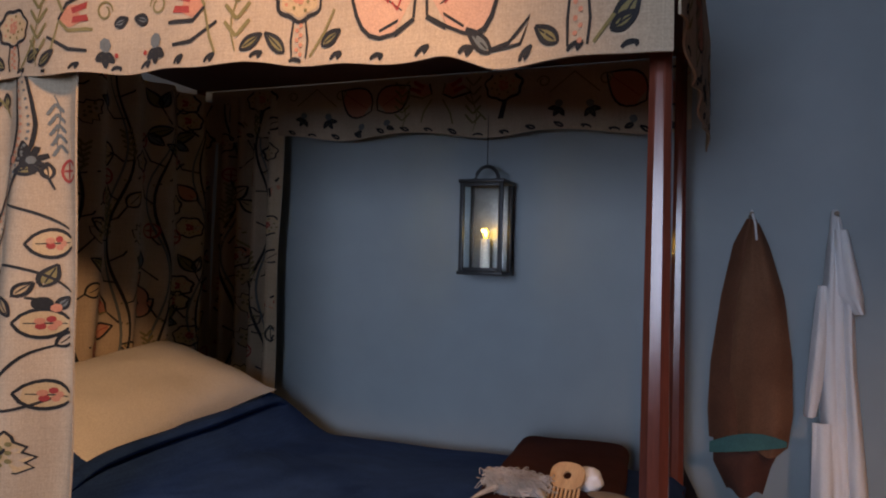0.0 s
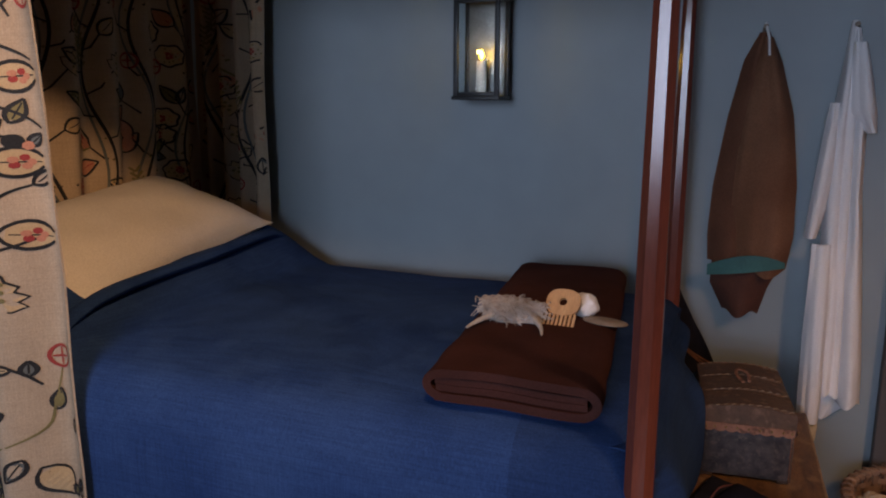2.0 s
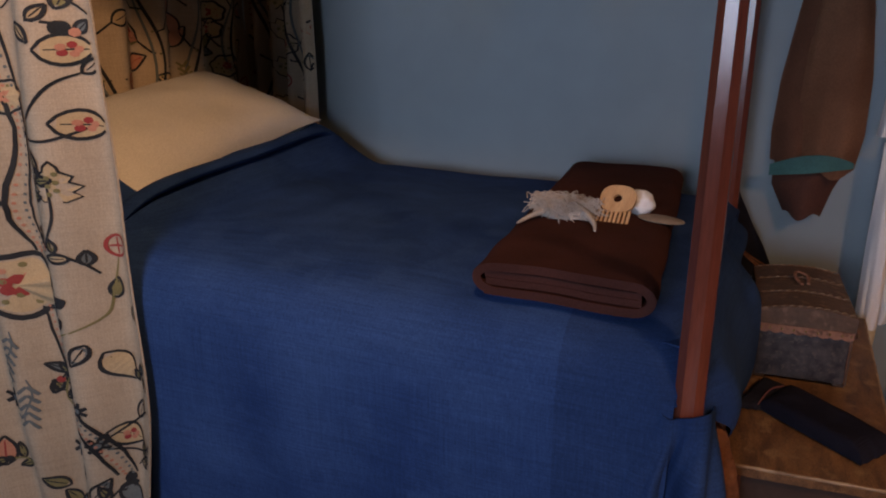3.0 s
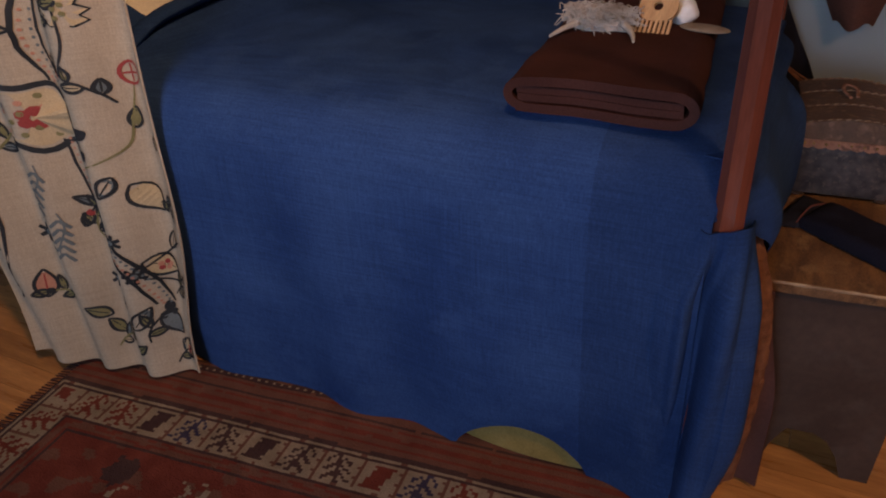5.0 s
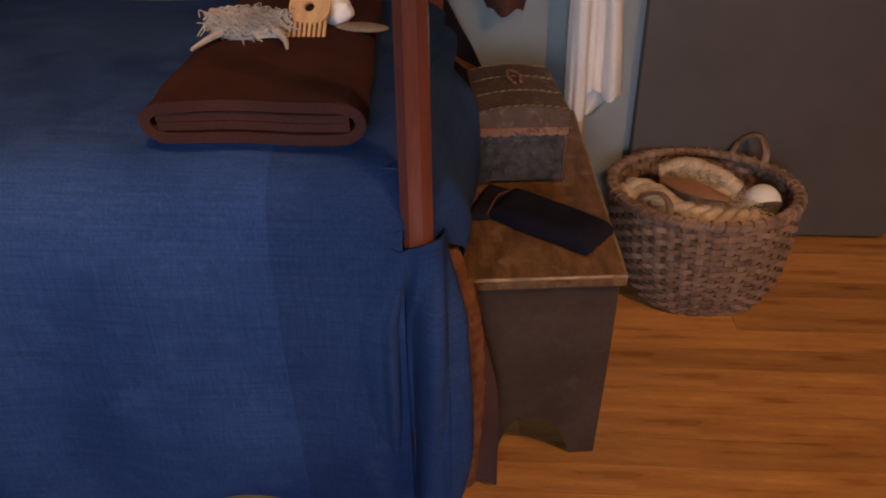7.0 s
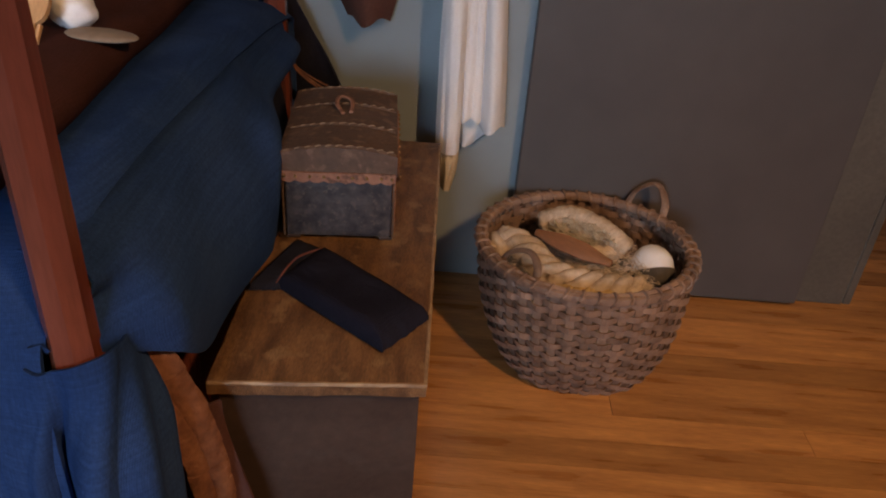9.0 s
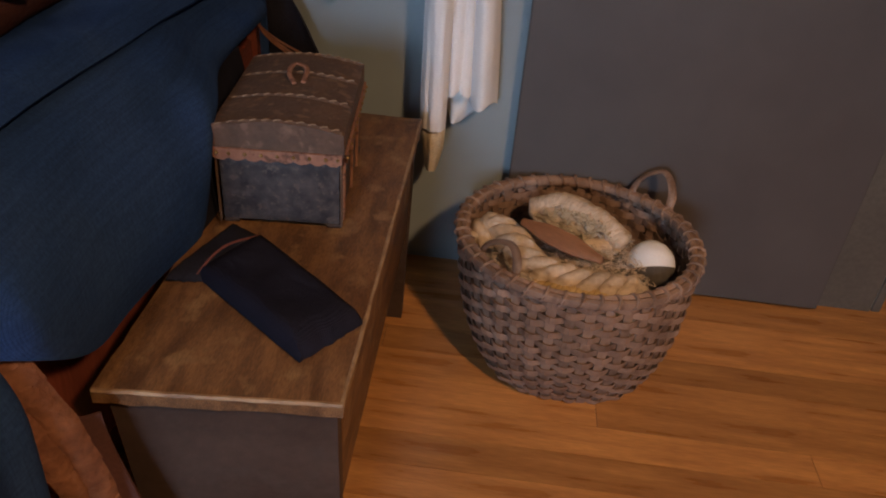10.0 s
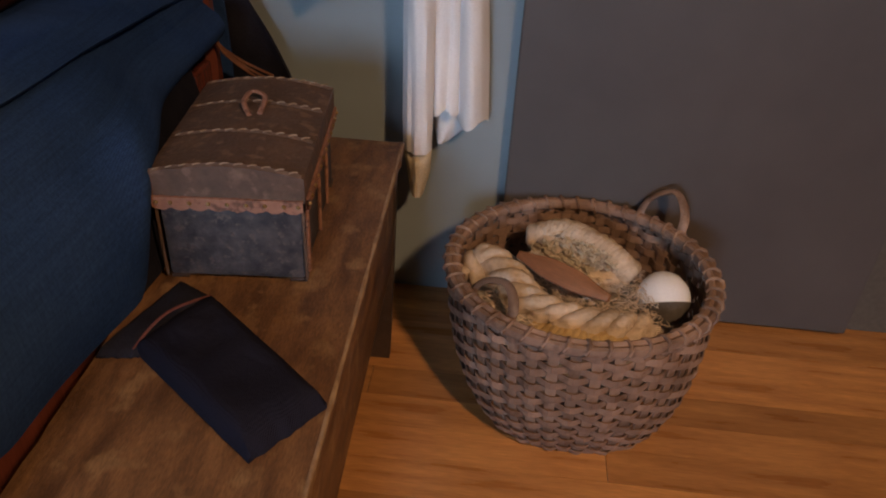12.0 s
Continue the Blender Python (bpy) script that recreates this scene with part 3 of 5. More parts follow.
blanket = placed("folded_blanket", 0.42, 2.5, 0.80, label="dark brown wool blanket folded flat on the blue cover", category="blanket")


def strip_section(name, pts, th, n=44, y0=2.02, y1=3.03, shift=-0.10):
    path = smooth_path(pts, n)

    def fn(u, v):
        p = path[round(u * n)]
        y = lerp(y0, y1, v) + 0.010 * wob(p.x * 8, v * 3)
        return (p.x + shift * v + 0.004 * wob(v * 9, p.x), y, p.z + 0.003 * wob(p.x * 9, v * 8) - 0.012 * v)

    obj(name, *sheet(fn, n, 30, th), M["brown"], blanket)


strip_section("outer_fold", [(0.30, 0, 0.822), (0.42, 0, 0.821), (0.555, 0, 0.821), (0.582, 0, 0.826), (0.590, 0, 0.837), (0.582, 0, 0.848), (0.555, 0, 0.853), (0.42, 0, 0.853), (0.33, 0, 0.852), (0.302, 0, 0.847), (0.293, 0, 0.838), (0.298, 0, 0.828), (0.312, 0, 0.823)], 0.016)
strip_section("inner_fold", [(0.302, 0, 0.8365), (0.40, 0, 0.8365), (0.54, 0, 0.8365), (0.574, 0, 0.8368), (0.576, 0, 0.8372), (0.54, 0, 0.8375), (0.40, 0, 0.8375), (0.300, 0, 0.8375)], 0.0125, y0=2.024)


# ---- bed hangings ----
def ribbon(pts, w):
    out = []
    for i, p in enumerate(pts):
        a, b = pts[max(i - 1, 0)], pts[min(i + 1, len(pts) - 1)]
        d = Vector((b[0] - a[0], b[1] - a[1]))
        d = d.normalized() if d.length > 1e-9 else Vector((1, 0))
        ww = w * (0.55 + 0.45 * math.sin(math.pi * (i + 0.6) / (len(pts) + 0.2)))
        out.append(((p[0] - d.y * ww / 2, p[1] + d.x * ww / 2), (p[0] + d.y * ww / 2, p[1] - d.x * ww / 2)))
    return [(out[i][0], out[i][1], out[i + 1][1], out[i + 1][0]) for i in range(len(out) - 1)]


class Stitches:
    """Motifs drawn on flat cloth in metres, then laid on a hanging as raised thread."""

    def __init__(self):
        self.polys = {}

    def add(self, colour, quads, level=0):
        self.polys.setdefault(colour, []).extend((level, q) for q in quads)

    def line(self, colour, pts, w):
        self.add(colour, ribbon(pts, w), 1)

    def fill(self, colour, cx, cy, ring, level=0):
        self.add(colour, [((cx, cy), ring[i], ring[(i + 1) % len(ring)]) for i in range(len(ring))], level)

    def leaf(self, x, y, ang, ln, wd, fill="olive", vein=True):
        c, s_ = math.cos(ang), math.sin(ang)
        at = lambda a, b: (x + a * c - b * s_, y + a * s_ + b * c)
        up = [at(ln * k / 8, wd * math.sin(math.pi * (k / 8) ** 0.8) * 0.5) for k in range(9)]
        dn = [at(ln * k / 8, -wd * math.sin(math.pi * (k / 8) ** 0.8) * 0.5) for k in range(9)]
        if fill:
            self.add(fill, [(up[k], dn[k], dn[k + 1], up[k + 1]) for k in range(1, 7)])
        self.line("dark", up, 0.0075)
        self.line("dark", dn, 0.0075)
        if vein:
            self.line("red" if fill == "pink" else "dark", [at(ln * k / 6, 0) for k in range(1, 6)], 0.003)

    def bloom(self, x, y, r, fill="sand", heart="red"):
        ring = [(x + r * (1 + 0.07 * math.sin(7 * q)) * math.cos(q), y + r * 0.78 * (1 + 0.07 * math.sin(7 * q)) * math.sin(q)) for q in [2 * math.pi * k / 42 for k in range(42)]]
        self.line("dark", ring + ring[:1], r * 0.16)
        self.fill(fill, x, y, [(x + (a - x) * 0.84, y + (b - y) * 0.84) for a, b in ring])
        for k in range(14):
            q, d = k * 2.4, r * 0.68 * math.sqrt((k + 0.5) / 14)
            self.dot("olive" if k % 3 else "pink", x + d * math.cos(q), y + d * 0.86 * math.sin(q), r * 0.07)
        for k in range(5):
            q = 2 * math.pi * k / 5
            self.dot(heart, x + r * 0.17 * math.cos(q), y + r * 0.17 * math.sin(q), r * 0.13)

    def dot(self, colour, x, y, r):
        self.fill(colour, x, y, [(x + r * math.cos(q), y + r * math.sin(q)) for q in [2 * math.pi * k / 7 for k in range(7)]], 2)

    def wheel(self, x, y, r):
        ring = [(x + r * math.cos(q), y + r * math.sin(q)) for q in [2 * math.pi * k / 16 for k in range(17)]]
        self.line("red", ring, 0.007)
        for d in ((1, 0), (0, 1)):
            self.line("red", [(x + d[0] * r * t, y + d[1] * r * t) for t in (-0.8, -0.3, 0.3, 0.8)], 0.005)

    def tulip(self, x, y, ang, ln):
        c, s_ = math.cos(ang), math.sin(ang)
        at = lambda a, b: (x + a * c - b * s_, y + a * s_ + b * c)
        self.add("pink", [(at(0, 0), at(ln * 0.35, ln * 0.3), at(ln * 0.8, ln * 0.22), at(ln * 0.7, 0)), (at(0, 0), at(ln * 0.7, 0), at(ln * 0.8, -ln * 0.22), at(ln * 0.35, -ln * 0.3))])
        self.add("red", [(at(ln * 0.45, ln * 0.20), at(ln, ln * 0.25), at(ln * 0.95, ln * 0.08), at(ln * 0.5, ln * 0.04)), (at(ln * 0.45, -ln * 0.20), at(ln, -ln * 0.25), at(ln * 0.95, -ln * 0.08), at(ln * 0.5, -ln * 0.04))], 1)
        self.line("dark", [at(0, 0), at(ln * 0.3, ln * 0.36), at(ln * 0.9, ln * 0.46), at(ln * 1.1, ln * 0.5)], 0.008)
        self.line("olive", [at(0, 0), at(ln * 0.3, -ln * 0.36), at(ln * 0.9, -ln * 0.46), at(ln * 1.1, -ln * 0.5)], 0.008)

    def sprig(self, x, y, ang, ln, colour="olive"):
        c, s_ = math.cos(ang), math.sin(ang)
        at = lambda a, b: (x + a * c - b * s_, y + a * s_ + b * c)
        self.line(colour, [at(ln * k / 5, 0.08 * ln * math.sin(k)) for k in range(6)], 0.004)
        for k in range(1, 6):
            for sd in (1, -1):
                self.line(colour, [at(ln * k / 5 - 0.004, 0), at(ln * k / 5 + ln * 0.08, sd * ln * 0.10), at(ln * k / 5 + ln * 0.16, sd * ln * 0.17)], 0.008)

    def serrated(self, x, y, ang, ln):
        c, s_ = math.cos(ang), math.sin(ang)
        at = lambda a, b: (x + a * c - b * s_, y + a * s_ + b * c)
        ring = []
        for k in range(9):
            t = k / 8
            w = ln * 0.40 * math.sin(math.pi * (0.12 + 0.88 * t) ** 0.7) * (1.15 if k % 2 else 0.75)
            ring.append((t * ln, w))
        ring += [(a, -b) for a, b in ring[::-1]]
        pts = [at(a, b) for a, b in ring]
        self.fill("sand", *at(ln * 0.45, 0), pts)
        self.line("dark", pts + pts[:1], 0.005)
        for k in range(6):
            self.dot("olive", *at(ln * (0.2 + 0.1 * k), ln * 0.07 * (-1) ** k), 0.005)

    def vine(self, x, y0, y1, amp, seed, colour="slate"):
        r = random.Random(seed)
        n = 40
        pts = [(x + amp * math.sin(6.2 * k / n * (y1 - y0) / 0.55 + seed), lerp(y0, y1, k / n)) for k in range(n + 1)]
        self.line("dark", pts, 0.009)
        self.line(colour, [(a + 0.018 + 0.008 * math.sin(b * 14), b) for a, b in pts], 0.007)
        for a, b in pts[::2]:
            self.dot("olive", a + 0.010, b, 0.0035)
        side = 1
        for k in range(2, n, 2 if y1 - y0 < 1.5 else 2):
            a, b = pts[k]
            side = -side
            ang = (0.6 if side > 0 else math.pi - 0.6) + r.uniform(-0.3, 0.3)
            ln = r.uniform(0.045, 0.12)
            e = (a + ln * math.cos(ang), b + ln * math.sin(ang))
            mid = ((a + e[0]) / 2, (b + e[1]) / 2 - 0.015)
            self.line("dark", [(a, b), mid, e], 0.006)
            kind = r.randrange(7)
            if kind == 0:
                self.leaf(*e, ang, 0.085, 0.05, "pink")
            elif kind == 1:
                self.wheel(e[0], e[1] + 0.02, 0.024)
            elif kind == 2:
                self.serrated(*e, ang, 0.085)
            elif kind == 3:
                self.bloom(e[0], e[1] + 0.02, 0.045)
            elif kind == 4:
                self.leaf(*e, ang, 0.08, 0.035, "olive")
                self.leaf(e[0], e[1], ang + 1.0, 0.06, 0.03, "slate")
            elif kind == 5:
                self.tulip(*e, ang, 0.06)
            else:
                self.leaf(*e, ang, 0.07, 0.045, "sand")
                self.sprig(a, b, ang + side * 1.0, 0.09)

    def lay(self, parent, place, outline):
        """place(x, y) gives the spot on the cloth and its normal; motifs outside outline are left off."""
        for colour, polys in self.polys.items():
            vs, fs = [], []
            for level, poly in polys:
                if not all(outline(*p) for p in poly):
                    continue
                k = len(vs)
                vs += [place(*p, level) for p in poly]
                fs.append(tuple(range(k, k + len(poly))))
            if fs:
                st = obj("embroidery", vs, fs, M[colour], parent, smooth=False)
                st["kind"] = "stuff"


def hanging(name, fn, w, h, nu, nv, label, motifs, category="curtain", flip=-1):
    """A cloth fn(u, v) of width w and drop h, v from the top, with its embroidery."""
    ob = tagged(obj(name, *sheet(fn, nu, nv, 0.004), M["crewel"]), label, category)

    def place(x, y, level):
        u, v = x / w, 1 - y / h
        p = Vector(fn(u, v))
        du = Vector(fn(min(u + 0.004, 1), v)) - Vector(fn(max(u - 0.004, 0), v))
        dv = Vector(fn(u, min(v + 0.004, 1))) - Vector(fn(u, max(v - 0.004, 0)))
        return p + du.cross(dv).normalized() * flip * (0.0014 + (0.004 if flip < 0 else 0) + 0.0007 * level)

    if motifs:
        motifs.lay(ob, place, lambda x, y: 0.004 < x < w - 0.004 and 0.004 < y < h - 0.004)
    return ob


def near_curtain(u, v):
    z = lerp(1.80, 0.022 + 0.030 * (1 - u) ** 3, v)
    right = -0.480 + 0.012 * ramp(1.0 - z, 0.0, 0.5) - 0.055 * ramp(0.45 - z, 0.0, 0.45) - 0.012 * wob(z * 3)
    left = lerp(-0.97, -1.08, ramp(z, 0.1, 1.2))
    x = lerp(left, right, u)
    amp = 0.018 + 0.009 * ramp(v, 0.0, 0.4) - 0.010 * ramp(v, 0.75, 1.0)
    lean = 0.30 * ramp(v, 0.0, 0.45) * (right - x)
    y = 1.912 + 0.022 * ramp(v, 0.3, 0.8) - lean + amp * math.sin(u * 22 + 1.8 * wob(z * 1.3)) + 0.010 * wob(u * 6, z * 1.1) - 0.010 * ramp(u, 0.55, 0.75) * (1 - ramp(u, 0.85, 1.0)) * ramp(v, 0.1, 0.5)
    return (x, y, z)


def vines(w, h, seed, count):
    st = Stitches()
    for k in range(count):
        st.vine(w * (k + 0.5) / count, 0.02, h - 0.02, w / count * 0.16, seed + k * 1.7)
    return st


def near_motifs():
    st = Stitches()

    def at(dx, z):
        return 0.60 + dx * 1.22, z - 0.03

    def trunk_line(*spots):
        mid = [(p.x, p.y) for p in smooth_path([(*at(*q), 0) for q in spots], 30)]
        for o in (-0.019, 0.019):
            st.line("dark", [(x + o + 0.003 * wob(y * 40), y) for x, y in mid], 0.009)
        for x, y in mid:
            for o in (-0.008, 0.008):
                st.dot("slate" if o > 0 else "pink", x + o, y, 0.0035)

    def twig(*spots, w=0.006, colour="dark"):
        st.line(colour, [(p.x, p.y) for p in smooth_path([(*at(*q), 0) for q in spots], 14)], w)

    def star(dx, z, r, colour="dark", n=6):
        x, y = at(dx, z)
        for k in range(n):
            q = 2 * math.pi * k / n + 0.4
            st.line(colour, [(x + r * t * math.cos(q), y + r * t * math.sin(q)) for t in (0.1, 0.6, 1.0)], r * 0.42)
        st.dot("slate", x, y, r * 0.3)

    def eye_leaf(dx, z, ang, ln=0.088):
        x, y = at(dx, z)
        st.leaf(x, y, ang, ln, ln * 0.66, "sand")
        c = (x + ln * 0.5 * math.cos(ang), y + ln * 0.5 * math.sin(ang))
        for k in range(5):
            st.dot("red" if k % 2 else "pink", c[0] + 0.012 * math.cos(k * 1.3), c[1] + 0.009 * math.sin(k * 1.3), 0.007)

    trunk_line((-0.20, 1.30), (-0.17, 1.16), (-0.155, 1.05), (-0.19, 0.90), (-0.17, 0.80))
    trunk_line((-0.185, 0.67), (-0.18, 0.55), (-0.155, 0.44), (-0.11, 0.35), (-0.07, 0.25))
    trunk_line((-0.42, 1.70), (-0.46, 1.40), (-0.40, 1.10), (-0.45, 0.80), (-0.40, 0.50), (-0.46, 0.2))
    trunk_line((-0.13, 1.78), (-0.10, 1.62), (-0.14, 1.48), (-0.19, 1.34))
    st.bloom(*at(-0.222, 0.725), 0.092)
    st.bloom(*at(-0.175, 1.13), 0.042, "sand", "pink")
    st.bloom(*at(-0.43, 1.26), 0.065)
    st.bloom(*at(-0.45, 0.64), 0.060, "sand", "pink")
    st.wheel(*at(-0.028, 0.82), 0.024)
    st.wheel(*at(-0.022, 1.54), 0.022)
    st.wheel(*at(-0.33, 1.50), 0.022)
    st.serrated(*at(-0.085, 0.925), 1.5, 0.085)
    st.serrated(*at(-0.34, 0.93), 1.7, 0.085)
    for dx, z, ang in ((-0.075, 1.385, 0.1), (-0.075, 1.225, 0.0), (-0.070, 1.085, -0.15), (-0.085, 0.575, -1.0), (-0.10, 0.375, -0.4), (-0.30, 1.62, 2.6), (-0.31, 1.02, 2.9), (-0.55, 0.95, 0.3), (-0.045, 0.125, -0.5), (-0.52, 1.50, 1.2)):
        eye_leaf(dx, z, ang)
    for dx, z, r, n in ((-0.085, 1.56, 0.03, 7), (-0.145, 0.835, 0.028, 7), (-0.112, 0.345, 0.024, 7), (-0.19, 0.305, 0.026, 6), (-0.165, 0.245, 0.022, 6), (-0.20, 1.44, 0.024, 6), (-0.33, 0.42, 0.026, 6), (-0.50, 0.40, 0.026, 6), (-0.135, 0.44, 0.022, 7)):
        star(dx, z, r, n=n)
    twig((-0.15, 1.05), (-0.10, 1.10), (-0.06, 1.16), (-0.03, 1.18))
    twig((-0.15, 1.06), (-0.08, 1.05), (-0.02, 1.08))
    twig((-0.14, 0.62), (-0.07, 0.66), (-0.05, 0.72), (-0.03, 0.80), w=0.005, colour="olive")
    twig((-0.17, 1.30), (-0.12, 1.34), (-0.06, 1.33), (-0.01, 1.29))
    twig((-0.13, 1.47), (-0.07, 1.45), (-0.02, 1.42))
    twig((-0.11, 0.35), (-0.05, 0.40), (-0.01, 0.43))
    twig((-0.10, 0.33), (-0.04, 0.31), (-0.01, 0.33))
    twig((-0.09, 0.96), (-0.095, 0.89), (-0.12, 0.83))
    twig((-0.40, 1.10), (-0.33, 1.15), (-0.28, 1.24))
    twig((-0.44, 0.80), (-0.36, 0.86), (-0.32, 0.92))
    twig((-0.165, 0.30), (-0.17, 0.20), (-0.15, 0.10))
    for dx, z, ang, ln, fill in ((-0.03, 1.18, 0.6, 0.05, None), (-0.05, 1.30, 1.2, 0.05, "olive"), (-0.02, 0.655, 0.7, 0.05, "olive"), (-0.05, 0.70, 1.3, 0.05, "olive"), (-0.10, 0.60, -2.2, 0.06, "slate"), (-0.27, 0.92, 2.9, 0.09, "slate"), (-0.27, 0.90, -2.4, 0.09, "sand"), (-0.26, 0.93, -0.3, 0.07, "sand"),
                                  (-0.13, 0.18, 1.0, 0.08, "slate"), (-0.08, 0.22, -0.9, 0.09, "slate"), (-0.05, 0.40, 1.1, 0.06, None), (-0.20, 0.14, 2.2, 0.06, "olive"), (-0.22, 0.20, 2.6, 0.06, "olive"), (-0.14, 0.10, 0.7, 0.05, "olive"), (-0.33, 1.30, 2.0, 0.07, "pink"), (-0.37, 0.24, 1.5, 0.08, "pink"), (-0.52, 1.14, 2.2, 0.07, "olive")):
        st.leaf(*at(dx, z), ang, ln, ln * 0.5, fill)
    rs = random.Random(31)
    for dx, z, ang in ((-0.06, 0.52, 0.4), (-0.14, 0.50, 2.4), (-0.16, 0.62, 0.7), (-0.05, 0.27, 0.9), (-0.20, 0.42, 2.2), (-0.22, 0.10, 1.2), (-0.10, 0.14, 1.9), (-0.06, 0.06, 1.2), (-0.15, 0.92, 0.5), (-0.21, 1.05, 2.6), (-0.12, 1.26, 0.8), (-0.22, 1.22, 2.3), (-0.05, 1.50, 1.9), (-0.16, 1.66, 2.2), (-0.06, 0.76, 2.0), (-0.29, 0.80, 2.3), (-0.30, 0.20, 1.8), (-0.36, 0.62, 0.8)):
        x0, y0 = at(dx, z)
        ln = rs.uniform(0.07, 0.11)
        bend = rs.uniform(-0.9, 0.9)
        pts = [(x0 + ln * t * math.cos(ang + bend * t), y0 + ln * t * math.sin(ang + bend * t)) for t in (0, 0.25, 0.5, 0.75, 1.0)]
        st.line(rs.choice(("dark", "dark", "olive")), pts, 0.006)
        for q, (x1, y1) in enumerate(pts[1:]):
            side = 1 if q % 2 else -1
            st.leaf(x1, y1, ang + bend + side * rs.uniform(0.6, 1.1), rs.uniform(0.030, 0.048), 0.020, rs.choice(("olive", "slate", "sand", "dark", "olive")))
        st.dot(rs.choice(("red", "pink", "dark")), *pts[-1], 0.009)
    for dx, z, ang in ((-0.25, 0.62, -1.9), (-0.25, 0.50, -1.7), (-0.30, 0.36, 1.7), (-0.36, 0.74, 1.4), (-0.06, 1.70, -1.4), (-0.50, 0.78, 1.8)):
        st.sprig(*at(dx, z), ang, 0.11, "slate")
    return st


st = near_motifs()
hanging("bed_curtain", near_curtain, 0.60, 1.77, 120, 90, "cream linen bed curtain embroidered with dark crewel vines", st)


def head_curtain(u, v):
    z = lerp(1.98, 0.60, v)
    y = lerp(1.99, 3.12, u)
    x = -1.075 + 0.026 * math.sin(u * 44 + wob(z) * 1.5) + 0.012 * wob(u * 9, z)
    return (x, y, z)


hanging("bed_curtain", lambda u, v: head_curtain(1 - u, v), 1.2, 1.38, 140, 40, "cream crewel-work curtain hanging across the head of the bed", vines(1.2, 1.38, 8, 6), flip=1)


def far_curtain(u, v):
    z = lerp(1.99, 0.62, v)
    x = lerp(-1.08, -0.795 + 0.012 * wob(z * 2), u)
    y = 3.125 + 0.022 * math.sin(u * 26 + wob(z * 1.2)) + 0.008 * wob(u * 7, z)
    return (x, y, z)


hanging("bed_curtain", far_curtain, 0.40, 1.37, 60, 40, "cream crewel-work curtain gathered at the far head post", vines(0.40, 1.37, 15, 2))


def valance_motifs(w, seed):
    st = Stitches()
    x = 0.12
    k = seed
    while x < w - 0.05:
        m = k % 4
        if m == 0:
            st.line("dark", [(x, 0.0), (x + 0.01, 0.06), (x - 0.005, 0.12)], 0.02)
            st.bloom(x, 0.17, 0.062, "sand", "pink")
            st.line("olive", [(x + 0.03, 0.0), (x + 0.06, 0.06), (x + 0.09, 0.09)], 0.007)
        elif m == 1:
            for sd in (-1, 1):
                st.tulip(x + sd * 0.02, 0.15, math.pi / 2 - sd * 1.1, 0.085)
                st.sprig(x + sd * 0.13, 0.02, math.pi / 2, 0.16)
                st.line("olive", [(x + sd * 0.02, 0.13), (x + sd * 0.05, 0.08), (x + sd * 0.06, 0.04)], 0.007)
        elif m == 2:
            for sd in (-1, 1):
                st.leaf(x + sd * 0.012, 0.10, math.pi / 2 - sd * 0.95, 0.15, 0.115, "pink")
                st.dot("slate", x + sd * 0.05, 0.045, 0.013)
                st.leaf(x + sd * 0.05, 0.03, -0.5 if sd > 0 else math.pi + 0.5, 0.03, 0.012, "olive")
        else:
            for sd in (-1, 1):
                ring = [(x + sd * (0.10 + 0.022 * math.cos(q) * (1 - q / 14)), 0.17 + 0.022 * math.sin(q) * (1 - q / 14)) for q in [j * 0.5 for j in range(16)]]
                st.line("olive", ring, 0.006)
                st.dot("slate", x + sd * 0.05, 0.09, 0.014)
                for d in (-0.5, 0.5, 1.5):
                    st.leaf(x + sd * 0.05, 0.075, -math.pi / 2 + d * sd, 0.035, 0.012, "olive")
            st.line("olive", [(x - 0.08, 0.13), (x, 0.2), (x + 0.08, 0.13)], 0.006)
        x += 0.235
        k += 1
    j = 0
    while j * 0.09 < w:
        st.leaf(0.03 + j * 0.09 + 0.02 * wob(j), 0.008, 0.4 + wob(j * 2.2), 0.035, 0.010, None, False)
        j += 1
    return st


def near_valance_motifs():
    st = Stitches()
    for x, y, r in ((0.527, 0.100, 0.046), (1.234, 0.112, 0.050), (1.744, 0.140, 0.055), (0.25, 0.11, 0.048)):
        for o in (-0.014, 0.016):
            st.line("dark", [(x + o, 0.012), (x + o * 1.2, y * 0.35), (x + o * 0.8, y - r * 0.7)], 0.005)
        for k in range(7):
            st.dot("pink", x + 0.004 * (-1) ** k, 0.018 + k * (y - r) / 8, 0.004)
        st.bloom(x, y, r, "sand", "pink")
        st.line("olive", [(x + 0.025, 0.014), (x + 0.055, 0.05), (x + 0.075, 0.085)], 0.006)
        st.leaf(x - 0.03, 0.02, 2.5, 0.05, 0.02, "olive")
        st.leaf(x + 0.05, 0.03, 0.5, 0.045, 0.018, "olive")
    for x, sd in ((0.70, 1), (1.005, -1)):
        st.tulip(x - sd * 0.03, 0.105, 0.15 if sd > 0 else math.pi - 0.15, 0.075)
        st.line("olive", [(x - sd * 0.03, 0.10), (x - sd * 0.045, 0.05), (x - sd * 0.06, 0.02)], 0.006)
        st.line("dark", [(x - sd * 0.06, 0.075), (x, 0.045), (x + sd * 0.045, 0.04)], 0.008)
        st.line("olive", [(x - sd * 0.02, 0.12), (x - sd * 0.05, 0.17), (x - sd * 0.03, 0.21)], 0.008)
        ring = [(x + sd * (0.085 + 0.020 * math.cos(q) * (1 - q / 14)), 0.115 + 0.020 * math.sin(q) * (1 - q / 14)) for q in [j * 0.5 for j in range(16)]]
        st.line("olive", ring, 0.005)
